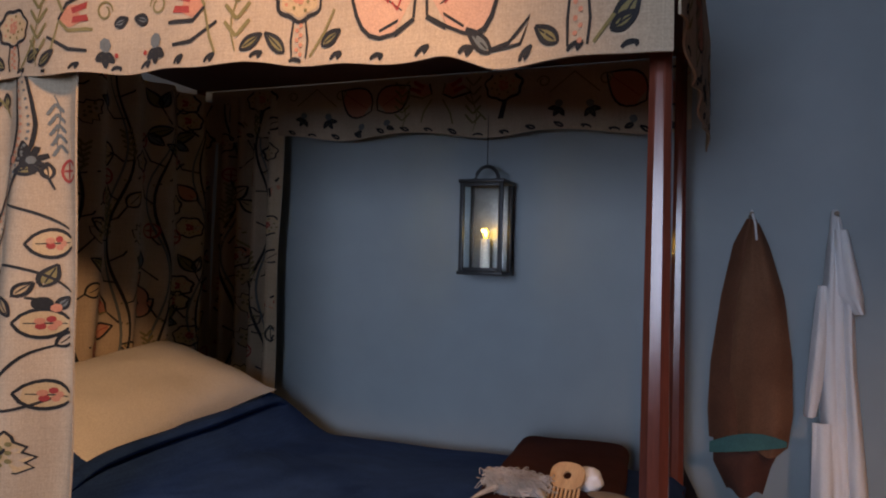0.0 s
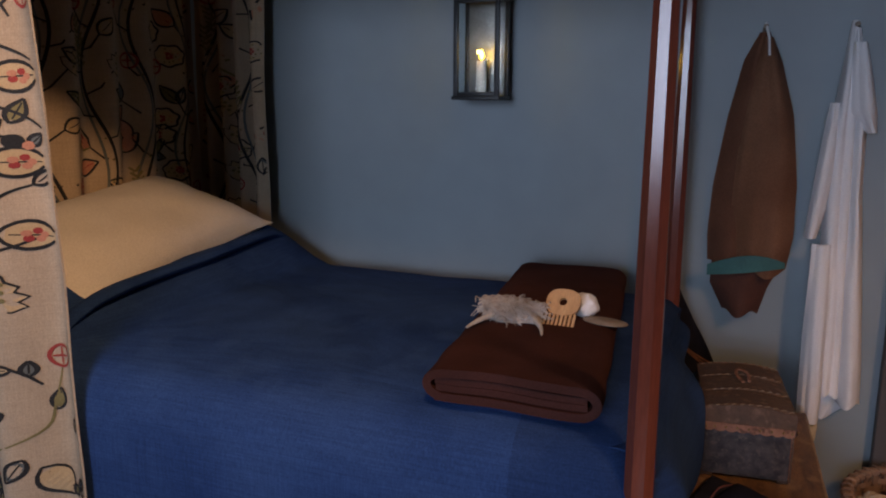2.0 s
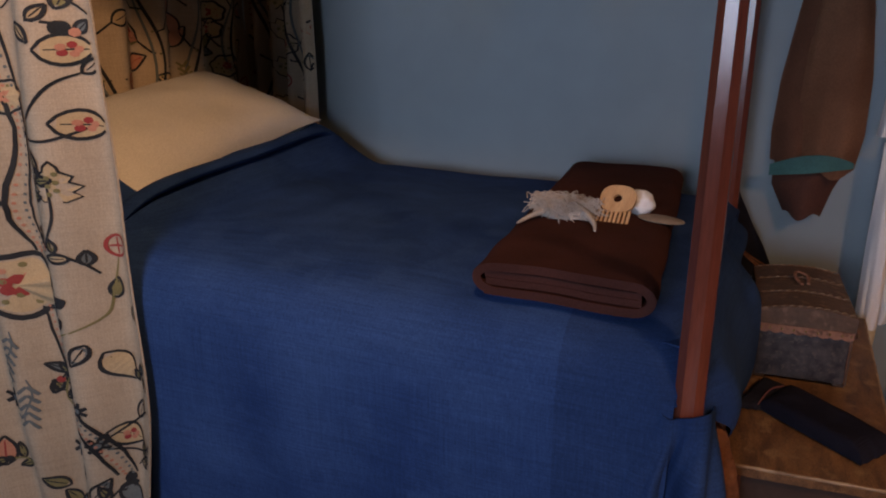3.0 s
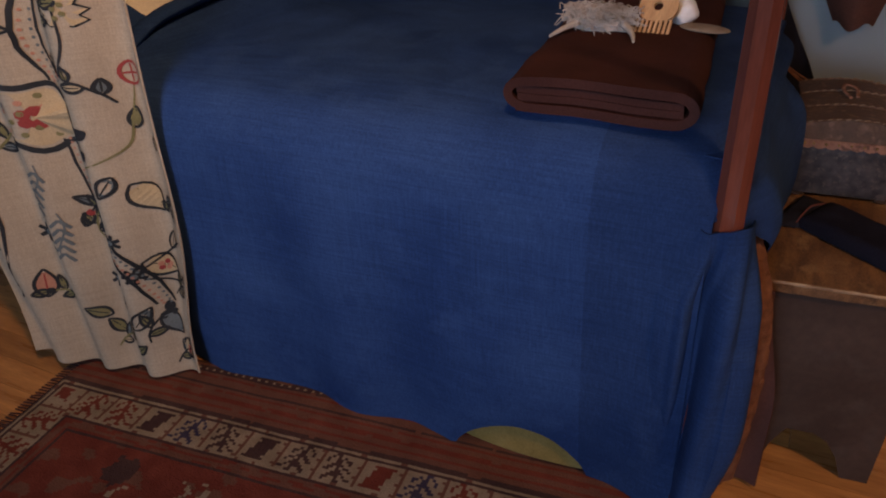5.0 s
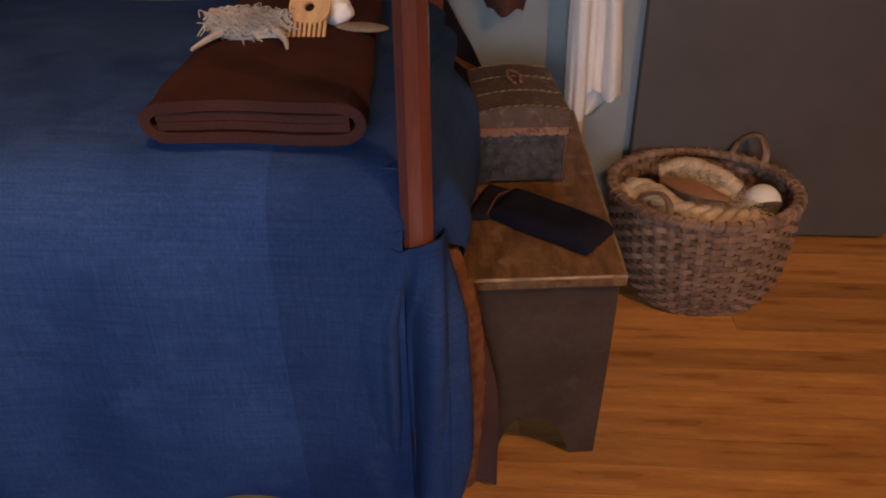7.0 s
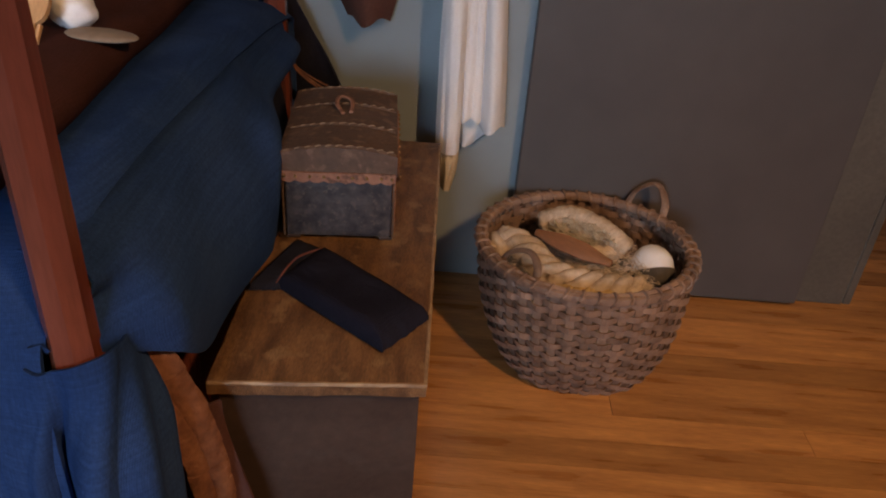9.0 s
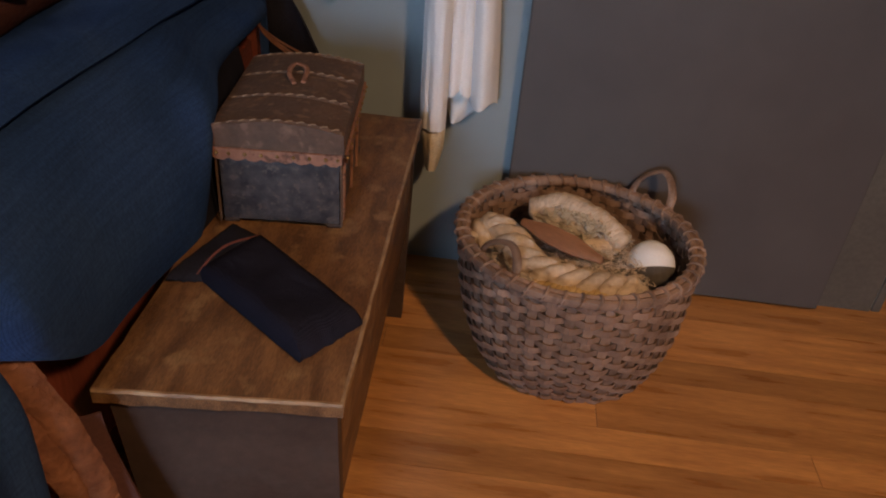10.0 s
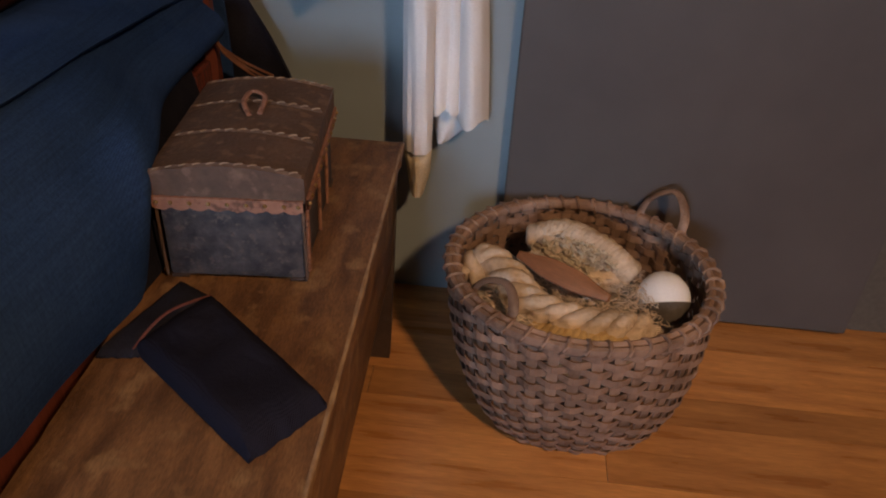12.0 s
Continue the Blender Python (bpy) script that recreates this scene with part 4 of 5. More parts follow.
        st.leaf(x + sd * 0.11, 0.09, 0.3 if sd > 0 else math.pi - 0.3, 0.036, 0.016, "slate")
        st.dot("slate", x + sd * 0.088, 0.052, 0.014)
        for d in (-1.0, 0.0, 1.0):
            st.leaf(x + sd * 0.088, 0.036, -math.pi / 2 + d, 0.026, 0.011, "olive")
        st.dot("red", x + sd * 0.115, 0.034, 0.005)
    for x in (0.61, 1.107, 0.36, 0.16):
        st.sprig(x, 0.018, math.pi / 2, 0.15)
        st.leaf(x + 0.01, 0.02, 0.6, 0.05, 0.018, "olive")
    for sd in (-1, 1):
        st.leaf(1.478 + sd * 0.012, 0.062, math.pi / 2 - sd * 1.0, 0.155, 0.125, "blush")
        for k in range(5):
            x, y = 1.478 + sd * (0.035 + 0.018 * k), 0.070 + 0.012 * k
            st.line("red", [(x, y + 0.025), (x + sd * 0.008, y + 0.008), (x + sd * 0.018, y + 0.020)], 0.005)
        st.line("dark", [(1.478 + sd * 0.01, 0.06), (1.478 + sd * 0.045, 0.040), (1.478 + sd * 0.04, 0.062), (1.478 + sd * 0.075, 0.048)], 0.006)
    st.line("dark", [(1.60, 0.025), (1.63, 0.035), (1.665, 0.065), (1.65, 0.03), (1.60, 0.022)], 0.006)
    st.leaf(1.60, 0.02, 2.6, 0.05, 0.022, "slate")
    for k in range(3):
        st.leaf(1.80 + 0.025 * k, 0.03 + 0.05 * k, 0.9 + k, 0.06, 0.028, "olive")
    for j in range(22):
        st.leaf(0.03 + j * 0.085 + 0.02 * wob(j * 1.3), 0.006, 0.4 + 1.2 * wob(j * 2.2), 0.026, 0.008, None, False)
    return st


def near_valance(u, v):
    x = lerp(-1.17, 0.703, u)
    low = 1.757 - 0.068 * u - 0.012 * math.sin(u * 19) * ramp(u, 0.3, 1) - 0.030 * ramp(u, 0.80, 0.86) + 0.022 * ramp(u, 0.9, 1) - 0.003 * math.sin(u * 60)
    z = lerp(TEST_Z + 0.03, low, v)
    y = 1.886 + 0.010 * math.sin(u * 31) * v + 0.012 * wob(u * 9, v) * v - 0.014 * ramp(v, 0.85, 1.0) * ramp(u, 0.78, 0.84) * (1 - ramp(u, 0.9, 1))
    return (x, y, z)


hanging("bed_valance", near_valance, 1.885, 0.30, 150, 20, "cream linen valance with red and pink crewel flowers along the tester", near_valance_motifs(), "valance")
hanging("bed_valance", lambda u, v: (lerp(0.66, -1.1, u), 3.11 + 0.006 * math.sin(u * 40) * v, lerp(TEST_Z, 1.835 - 0.012 * math.sin(u * 21) - 0.035 * (1 - u), v)), 1.76, 0.22, 100, 10,
        "cream crewel-work valance at the wall side of the tester", valance_motifs(1.76, 2), "valance", flip=1)
hanging("bed_valance", lambda u, v: (0.708 + 0.006 * math.sin(u * 30) * v, lerp(1.895, 3.10, u), lerp(TEST_Z + 0.03, 1.74 + 0.012 * math.sin(u * 17), v)), 1.205, 0.30, 80, 12,
        "cream crewel-work valance at the foot of the tester", valance_motifs(1.205, 0), "valance")


# ---- lantern on its wire ----
def lantern(x, y, z):
    ob = thing("lantern", x, y, z, label="black tin candle lantern hanging before the wall, lit", category="lantern")
    w, d, h = 0.066, 0.052, 0.300
    part("base", box_bm(-w - 0.012, -d - 0.012, 0, w + 0.012, d + 0.012, 0.012, 0.003), M["iron"], ob)
    part("roof", box_bm(-w - 0.012, -d - 0.012, h, w + 0.012, d + 0.012, h + 0.012, 0.003), M["iron"], ob)
    for sx in (-1, 1):
        for sy in (-1, 1):
            part("corner_post", box_bm(sx * w - 0.007, sy * d - 0.007, 0.012, sx * w + 0.007, sy * d + 0.007, h, 0.002), M["iron"], ob)
    for z0 in (0.012, h - 0.012):
        part("rail", box_bm(-w + 0.007, -d - 0.005, z0, w - 0.007, -d + 0.005, z0 + 0.012, 0.002), M["iron"], ob)
    part("back_plate", box_bm(-w + 0.007, d - 0.003, 0.012, w - 0.007, d + 0.002, h, 0.001), M["tin"], ob, "dull tin back plate")
    for nm, b in (("pane", (-w + 0.007, -d - 0.0012, 0.024, w - 0.007, -d + 0.0012, h - 0.012)), ("pane", (w - 0.0012, -d + 0.007, 0.012, w + 0.0012, d - 0.007, h)), ("pane", (-w - 0.0012, -d + 0.007, 0.012, -w + 0.0012, d - 0.007, h))):
        p = part(nm, box_bm(*b), M["glass"], ob, "clear glass pane", smooth=False)
        p.visible_shadow = False
    bm = bmesh.new()
    bmesh.ops.create_cone(bm, cap_ends=True, segments=18, radius1=0.017, radius2=0.016, depth=0.100, matrix=Matrix.Translation((0, 0, 0.070)))
    part("candle", bm, M["wax"], ob, "white wax candle")
    bm = bmesh.new()
    bmesh.ops.create_cone(bm, cap_ends=True, segments=18, radius1=0.026, radius2=0.022, depth=0.008, matrix=Matrix.Translation((0, 0, 0.016)))
    part("candle_cup", bm, M["iron"], ob)
    bm = bmesh.new()
    bmesh.ops.create_uvsphere(bm, u_segments=12, v_segments=10, radius=0.008, matrix=Matrix.Translation((0, 0, 0.139)) @ Matrix.Diagonal((0.9, 0.9, 2.0, 1)))
    for v in bm.verts:
        if v.co.z > 0.139:
            k = 1 - ramp(v.co.z, 0.139, 0.157) * 0.6
            v.co.x *= k
            v.co.y *= k
    part("flame", bm, M["flame"], ob, "small yellow candle flame").visible_shadow = False
    obj("handle", *tube([(0.040 * math.cos(q), 0, h + 0.012 + 0.048 * math.sin(q)) for q in [math.pi * k / 16 for k in range(17)]], 0.006, 8), M["iron"], ob)
    obj("wire", *tube([(0, 0, h + 0.062 + 0.033 * k) for k in range(11)], 0.0018, 6), M["iron"], ob)


lantern(0.018, 3.115, 1.345)


# ---- garments on the wall ----
def peg(name, x, z):
    bm = bmesh.new()
    bmesh.ops.create_cone(bm, cap_ends=True, segments=10, radius1=0.009, radius2=0.007, depth=0.06, matrix=pose(x, WALL_N - 0.03, z, 80))
    tagged(part(name, bm, M["greywood"]), "small turned wooden wall peg holding a garment", "peg", "wall pegs")


peg("wall_peg", 0.832, 1.545)
peg("wall_peg", 1.060, 1.545)


def drape(edges, y0, depth, folds, seed, z_jag=0.0):
    """A hanging cloth between two edges: rows of (z, left, right) from the top."""
    def fn(u, v):
        f = v * (len(edges) - 1)
        i = min(int(f), len(edges) - 2)
        t = ramp(f - i, 0, 1) * 0.5 + (f - i) * 0.5
        z, l_, r_ = (lerp(edges[i][k], edges[i + 1][k], t) for k in range(3))
        full = ramp(v, 0.0, 0.25)
        y = y0 - depth * math.sin(math.pi * min(max(u, 0.02), 0.98)) ** 0.6 * (0.35 + 0.65 * full) + folds[1] * full * math.sin(u * folds[0] + seed + 1.2 * wob(z * 2.1, seed)) + 0.01 * wob(u * 4, z * 4, seed)
        return (lerp(l_, r_, u), min(y, y0 + 0.012), z + z_jag * v * math.sin(u * 9 + seed))
    return fn


coat = placed("coat", 0.83, 3.2, 0.7, label="brown wool coat with teal lining hanging on a peg", category="coat")
obj("back", *sheet(drape([(1.535, 0.822, 0.842), (1.46, 0.785, 0.868), (1.30, 0.750, 0.915), (1.10, 0.722, 0.940), (0.95, 0.716, 0.945), (0.87, 0.722, 0.930)], 3.222, 0.045, (9, 0.010), 2), 34, 36, 0.005), M["coat_shade"], coat, "red-brown inner side")
obj("front", *sheet(drape([(1.52, 0.830, 0.850), (1.45, 0.812, 0.878), (1.30, 0.792, 0.920), (1.10, 0.780, 0.945), (0.95, 0.775, 0.948), (0.85, 0.790, 0.934)], 3.200, 0.060, (8, 0.008), 5, 0.012), 34, 36, 0.005), M["coat"], coat)
obj("lining", *sheet(lambda u, v: (lerp(0.724, 0.932, u), 3.142 - 0.02 * math.sin(u * 3.1), lerp(0.870 + 0.038 * math.sin(u * 2.6), 0.838 + 0.036 * u, v)), 20, 8, 0.004), M["teal"], coat, "teal cloth lining")
obj("sleeve", *sheet(drape([(0.88, 0.735, 0.925), (0.80, 0.735, 0.890), (0.72, 0.775, 0.868)], 3.205, 0.045, (7, 0.008), 7, 0.01), 20, 14, 0.005), M["coat_in"], coat, "dark brown sleeve end")
obj("loop", *tube([(0.832, 3.19, 1.56), (0.842, 3.165, 1.52), (0.846, 3.15, 1.47)], 0.004, 6), M["shirt"], coat, "pale hanging loop")

shirt = placed("shirt", 1.06, 3.2, 0.45, label="long white linen shift hanging on a peg", category="shirt")
obj("body", *sheet(drape([(1.56, 1.052, 1.062), (1.45, 1.040, 1.068), (1.28, 1.024, 1.080), (1.10, 1.022, 1.088), (0.85, 1.030, 1.095), (0.60, 1.040, 1.105), (0.50, 1.046, 1.108)], 3.212, 0.062, (9, 0.010), 3, 0.008), 40, 50, 0.004), M["shirt"], shirt)
obj("body_fold", *sheet(drape([(1.54, 1.056, 1.068), (1.45, 1.060, 1.085), (1.28, 1.072, 1.106), (1.10, 1.078, 1.114), (0.85, 1.084, 1.138), (0.60, 1.092, 1.160), (0.475, 1.098, 1.168)], 3.206, 0.046, (7, 0.009), 1, 0.008), 40, 50, 0.004), M["shirt"], shirt)
obj("collar", *sheet(drape([(1.50, 1.056, 1.082), (1.40, 1.058, 1.104), (1.32, 1.062, 1.122), (1.262, 1.108, 1.126)], 3.165, 0.03, (5, 0.006), 1), 16, 16, 0.004), M["shirt"], shirt)
obj("sleeve", *sheet(drape([(1.34, 1.012, 1.040), (1.20, 0.998, 1.035), (1.05, 0.985, 1.022), (0.965, 0.980, 1.005)], 3.170, 0.035, (5, 0.006), 4), 12, 24, 0.004), M["shirt"], shirt)
obj("tail", *sheet(drape([(0.62, 1.040, 1.150), (0.52, 1.040, 1.158), (0.455, 1.050, 1.130), (0.415, 1.062, 1.085)], 3.228, 0.03, (8, 0.006), 2), 20, 12, 0.003), M["shirt"], shirt)
cuff = [(0.95, 1.000, 1.045), (0.70, 0.998, 1.052), (0.50, 1.000, 1.055), (0.425, 1.003, 1.055), (0.375, 1.012, 1.053), (0.325, 1.020, 1.042)]
obj("sleeve", *sheet(drape(cuff[:4], 3.152, 0.04, (6, 0.006), 6), 14, 24, 0.004), M["shirt"], shirt)
obj("cuff", *sheet(drape(cuff[3:], 3.152, 0.04, (6, 0.006), 6), 14, 14, 0.004), M["warm_tip"], shirt, "yellowed linen sleeve end")


# ---- bench ----
BX, BY, BR = 0.735, 2.163, 1.3
bench = thing("bench", BX, BY, 0, BR, label="worn brown plank bench with cut-out board ends at the bed's foot", category="bench")
BW, BL, BH = 0.300, 0.872, 0.487


bm = bmesh.new()
n1, n2 = 12, 30
grid = {}
for lv in (0, 1):
    for j in range(n2 + 1):
        for i in range(n1 + 1):
            x, y = i / n1 * BW, j / n2 * BL
            y += 0.074 * x * (1 - y / BL)
            edge = min(i, n1 - i, 99) == 0 or min(j, n2 - j) == 0
            jig = 0.003 * wob(x * 30, y * 30, lv)
            z = BH - (0.024 if lv == 0 else 0) + (0.0016 * wob(x * 12, y * 5) - (0.0025 if edge else 0) if lv else 0)
            grid[lv, j, i] = bm.verts.new((x + (jig if i in (0, n1) else 0), y + (jig if j in (0, n2) else 0), z))
for j in range(n2):
    for i in range(n1):
        bm.faces.new([grid[1, j, i], grid[1, j, i + 1], grid[1, j + 1, i + 1], grid[1, j + 1, i]])
        bm.faces.new([grid[0, j, i], grid[0, j + 1, i], grid[0, j + 1, i + 1], grid[0, j, i + 1]])
for j in range(n2):
    bm.faces.new([grid[0, j, 0], grid[1, j, 0], grid[1, j + 1, 0], grid[0, j + 1, 0]])
    bm.faces.new([grid[0, j, n1], grid[0, j + 1, n1], grid[1, j + 1, n1], grid[1, j, n1]])
for i in range(n1):
    bm.faces.new([grid[0, 0, i], grid[0, 0, i + 1], grid[1, 0, i + 1], grid[1, 0, i]])
    bm.faces.new([grid[0, n2, i], grid[1, n2, i], grid[1, n2, i + 1], grid[0, n2, i + 1]])
part("seat", bm, M["bench"], bench, "worn plank top with scraped edges")


def end_board(y):
    """A board leg with a cut between its two feet, 22 mm thick."""
    prof = [(0.012, 0.462), (0.290, 0.462), (0.290, 0.30), (0.288, 0.15), (0.285, 0.0), (0.232, 0.0), (0.214, 0.055), (0.190, 0.095), (0.160, 0.112), (0.110, 0.112), (0.085, 0.06), (0.070, 0.0), (0.030, 0.0), (0.022, 0.12), (0.014, 0.30)]
    b = bmesh.new()
    splay = (0.034 if y < 0.3 else -0.04)
    f = [b.verts.new((x, y + splay * (1 - z / 0.462) + (0.074 * x if y < 0.3 else 0), z)) for x, z in prof]
    g = [b.verts.new((x, y + 0.022 + splay * (1 - z / 0.462) + (0.074 * x if y < 0.3 else 0), z)) for x, z in prof]
    b.faces.new(f)
    b.faces.new(g[::-1])
    for k in range(len(prof)):
        b.faces.new((f[k], g[k], g[(k + 1) % len(prof)], f[(k + 1) % len(prof)]))
    bmesh.ops.recalc_face_normals(b, faces=b.faces[:])
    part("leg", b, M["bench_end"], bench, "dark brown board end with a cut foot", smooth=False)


obj("edge", *tube([(0.002 + (BW - 0.004) * k / 14, 0.074 * BW * k / 14 + 0.001 + 0.0015 * wob(k * 1.7), BH - 0.004) for k in range(15)], [0.0035 * (1 + 0.3 * wob(k * 2.3)) for k in range(15)], 6), M["edge"], bench, "pale worn front edge")
obj("edge", *tube([(BW - 0.002 + 0.001 * wob(k * 1.3), 0.022 + (BL - 0.03) * k / 30, BH - 0.004) for k in range(31)], [0.0032 * (1 + 0.5 * wob(k * 1.9)) for k in range(31)], 6), M["edge"], bench, "pale worn long edge")
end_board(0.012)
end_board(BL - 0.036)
for x in (0.268, 0.010):
    part("apron", box_bm(x, 0.085, 0.235, x + 0.018, BL - 0.038, 0.462, 0.003), M["bench"], bench)


# ---- little trunk ----
def trunk():
    ob = thing("trunk", 0.7565, 2.546, BH + 0.002, 5.6, label="small old hide-covered trunk with a domed leather lid on the bench", category="trunk")
    w, d, h, lh = 0.194, 0.300, 0.132, 0.036
    part("body", box_bm(0.004, 0.004, 0.006, w - 0.004, d - 0.004, h, 0.005), M["hide"], ob, "scuffed black hide body")
    for x in (0.0, w - 0.03):
        for y in (0.002, d - 0.03):
            part("foot", box_bm(x + 0.004, y + 0.004, 0, x + 0.028, y + 0.028, 0.006, 0.001), M["bench_end"], ob)

    def top(x):
        q = 2 * x / w - 1
        return h + lh + 0.013 * (1 - q * q)

    vs, fs, n, m = [], [], 16, 12
    for j in range(m + 1):
        y = -0.003 + (d + 0.006) * j / m
        for i in range(n + 1):
            x = -0.003 + (w + 0.006) * i / n
            vs.append((x, y, top(x) + 0.0015 * wob(x * 40, y * 40)))
    for j in range(m):
        for i in range(n):
            a = j * (n + 1) + i
            fs.append((a, a + 1, a + n + 2, a + n + 1))
    k = len(vs)
    rim = [i for i in range(n + 1)] + [j * (n + 1) + n for j in range(1, m + 1)] + [m * (n + 1) + i for i in range(n - 1, -1, -1)] + [j * (n + 1) for j in range(m - 1, 0, -1)]
    vs += [(vs[r][0], vs[r][1], h) for r in rim]
    for q in range(len(rim)):
        q2 = (q + 1) % len(rim)
        fs.append((k + q, k + q2, rim[q2], rim[q]))
    fs.append(tuple(range(k + len(rim) - 1, k - 1, -1)))
    lid = obj("lid", vs, fs, M["lid"], ob, "domed brown leather lid")

    # scalloped strip with nails along the lid's edge, on the end and on the long side
    def strip(fn, ln, count, name):
        n = count * 6
        va, fa = [], []
        for i in range(n + 1):
            s_ = i / n * ln
            drop = 0.011 + 0.0045 * abs(math.sin(math.pi * i / 6)) + 0.0015 * wob(i * 0.9)
            for zz, o in ((h + 0.004, 0.0035), (h - drop, 0.0035), (h - drop, 0.0), (h + 0.004, 0.0)):
                va.append(fn(s_, zz, o))
            if i:
                for e in range(4):
                    a, b = (i - 1) * 4 + e, (i - 1) * 4 + (e + 1) % 4
                    fa.append((a, b, b + 4, a + 4))
        st = obj(name, va, fa, M["strip"], ob, "ragged reddish leather strip", smooth=False)
        for i in range(count + 1):
            b = bmesh.new()
            s_ = min(max(i / count * ln, 0.006), ln - 0.006)
            bmesh.ops.create_uvsphere(b, u_segments=8, v_segments=5, radius=0.0032, matrix=Matrix.Translation(fn(s_, h - 0.004, 0.004)))
            part("nail", b, M["brass"], st)

    strip(lambda s_, z, o: (s_, -0.0035 - o, z), w, 8, "front_strip")
    strip(lambda s_, z, o: (w + 0.0035 + o, s_, z), d, 11, "side_strip")
    for y in (0.0, d / 3, 2 * d / 3, d - 0.008):
        vs, fs = [], []
        for i in range(17):
            x = w * i / 16
            for yy, o in ((y - 0.004, 0.001), (y, 0.004), (y + 0.004, 0.001)):
                vs.append((x, yy, top(x) + o))
            if i:
                for e in range(2):
                    a = (i - 1) * 3 + e
                    fs.append((a, a + 1, a + 4, a + 3))
        obj("seam", vs, fs, M["lid"], lid, "raised stitched leather seam")
        for i in range(11):
            x = w * (i + 0.4) / 11.3
            obj("stitch", *tube([(x, y - 0.003, top(x) + 0.0035), (x + 0.006, y - 0.001, top(x) + 0.0048), (x + 0.011, y + 0.001, top(x) + 0.0035)], 0.0011, 5), M["thread"], lid)
    for y in (0.022, d / 3 + 0.03, 2 * d / 3 + 0.01):
        obj("side_binding", *tube([(w - 0.001, y, 0.008), (w, y, 0.06), (w, y + 0.002, h - 0.012)], 0.003, 6), M["strip"], ob)
    hl = obj("handle", *tube(smooth_path([(w * 0.50, d * 0.50, top(w * 0.5) + 0.002), (w * 0.43, d * 0.60, top(w * 0.43) + 0.009), (w * 0.46, d * 0.71, top(w * 0.5) + 0.012), (w * 0.57, d * 0.66, top(w * 0.5) + 0.010), (w * 0.57, d * 0.52, top(w * 0.57) + 0.003)], 22), 0.0042, 7, 0.55), M["strip"], lid, "looped leather handle")
    for x in (0.0015, w - 0.0015):
        obj("corner_binding", *tube([(x, 0.001, 0.008), (x, 0.0, 0.06), (x, 0.001, h - 0.014)], 0.0022, 6), M["lid"], ob)


trunk()


# ---- folded knitted stocking ----
def slab(corners, th, nx, ny, z0, lump, seed):
    """A soft flat bundle over four ground corners, rounded at the edges."""
    A, B, C, D = (Vector((*c, 0)) for c in corners)
    vs, fs = [], []
    for side in (1, 0):
        k = len(vs)
        for j in range(ny + 1):
            for i in range(nx + 1):
                u, v = i / nx, j / ny
                p = A.lerp(B, u).lerp(D.lerp(C, u), v)
                e = min(u, 1 - u, v, 1 - v) * 2
                t = (1 - (1 - min(e * 3.0, 1)) ** 2) ** 0.5
                z = z0 + (th * (0.25 + 0.75 * t) + lump * wob(p.x * 22, p.y * 22, seed) * t if side else 0.0)
                o = 0.003 * wob(u * 7, v * 7, seed)
                vs.append((p.x + o, p.y - o, z))
        for j in range(ny):
            for i in range(nx):
                a = k + j * (nx + 1) + i
                f = (a, a + 1, a + nx + 2, a + nx + 1)
                fs.append(f if side else f[::-1])
    m = (nx + 1) * (ny + 1)
    rim = [i for i in range(nx + 1)] + [j * (nx + 1) + nx for j in range(1, ny + 1)] + [ny * (nx + 1) + i for i in range(nx - 1, -1, -1)] + [j * (nx + 1) for j in range(ny - 1, 0, -1)]
    for a, b in zip(rim, rim[1:] + rim[:1]):
        fs.append((b, a, a + m, b + m))
    return vs, fs


stocking = placed("stocking", 0.90, 2.38, BH, label="folded navy knitted stocking with a red line on the bench", category="stocking")
obj("foot", *slab([(0.780, 2.393), (0.966, 2.248), (1.028, 2.338), (0.832, 2.506)], 0.030, 30, 26, BH + 0.003, 0.004, 1), M["navy"], stocking)
obj("cuff", *slab([(0.737, 2.378), (0.786, 2.386), (0.836, 2.508), (0.782, 2.536)], 0.015, 22, 24, BH + 0.003, 0.005, 2), M["black"], stocking, "black knitted cuff")
obj("red_line", *tube(smooth_path([(0.779, 2.390, BH + 0.012), (0.790, 2.42, BH + 0.024), (0.804, 2.455, BH + 0.026), (0.832, 2.507, BH + 0.012)], 20), 0.002, 6), M["redthread"], stocking, "dull red woven line")


# black sheet added as the shade between cover and trunk, and the strap on the far post
def gap_sheet(u, v):
    y = lerp(2.44, 2.90, u)
    x = lerp(0.700, 0.742, v ** 0.7) - 0.040 * ramp(y, 2.56, 2.88) - 0.010 * (1 - ramp(y, 2.44, 2.52))
    return (x + 0.004 * wob(u * 9, v * 4), y, lerp(0.71, BH + 0.004, v) + 0.012 * wob(u * 7) * v * (1 - v))


tagged(obj("black_shawl", *sheet(lambda u, v: gap_sheet(1 - u, v), 36, 18, 0.005), M["black"]), "black sheet standing in for the dark gap behind the trunk", "shawl")
strap = placed("strap", 0.70, 3.06, 0.62, label="black cloth band with a rust leather strap on the bedpost", category="strap")
BAND_EDGE = smooth_path([(0.640, 3.15, 0.86), (0.650, 3.155, 0.78), (0.690, 3.16, 0.695), (0.735, 3.165, 0.615), (0.775, 3.17, 0.53)], 24)


def band_cloth(u, v):
    e = BAND_EDGE[round(v * 24)]
    return (lerp(0.575, e.x, u), e.y - 0.012 * math.sin(u * 9 + v * 4) * ramp(v, 0.1, 0.5), e.z - 0.03 * (1 - u))


obj("band", *sheet(band_cloth, 16, 24, 0.006), M["black"], strap)
for k in range(3):
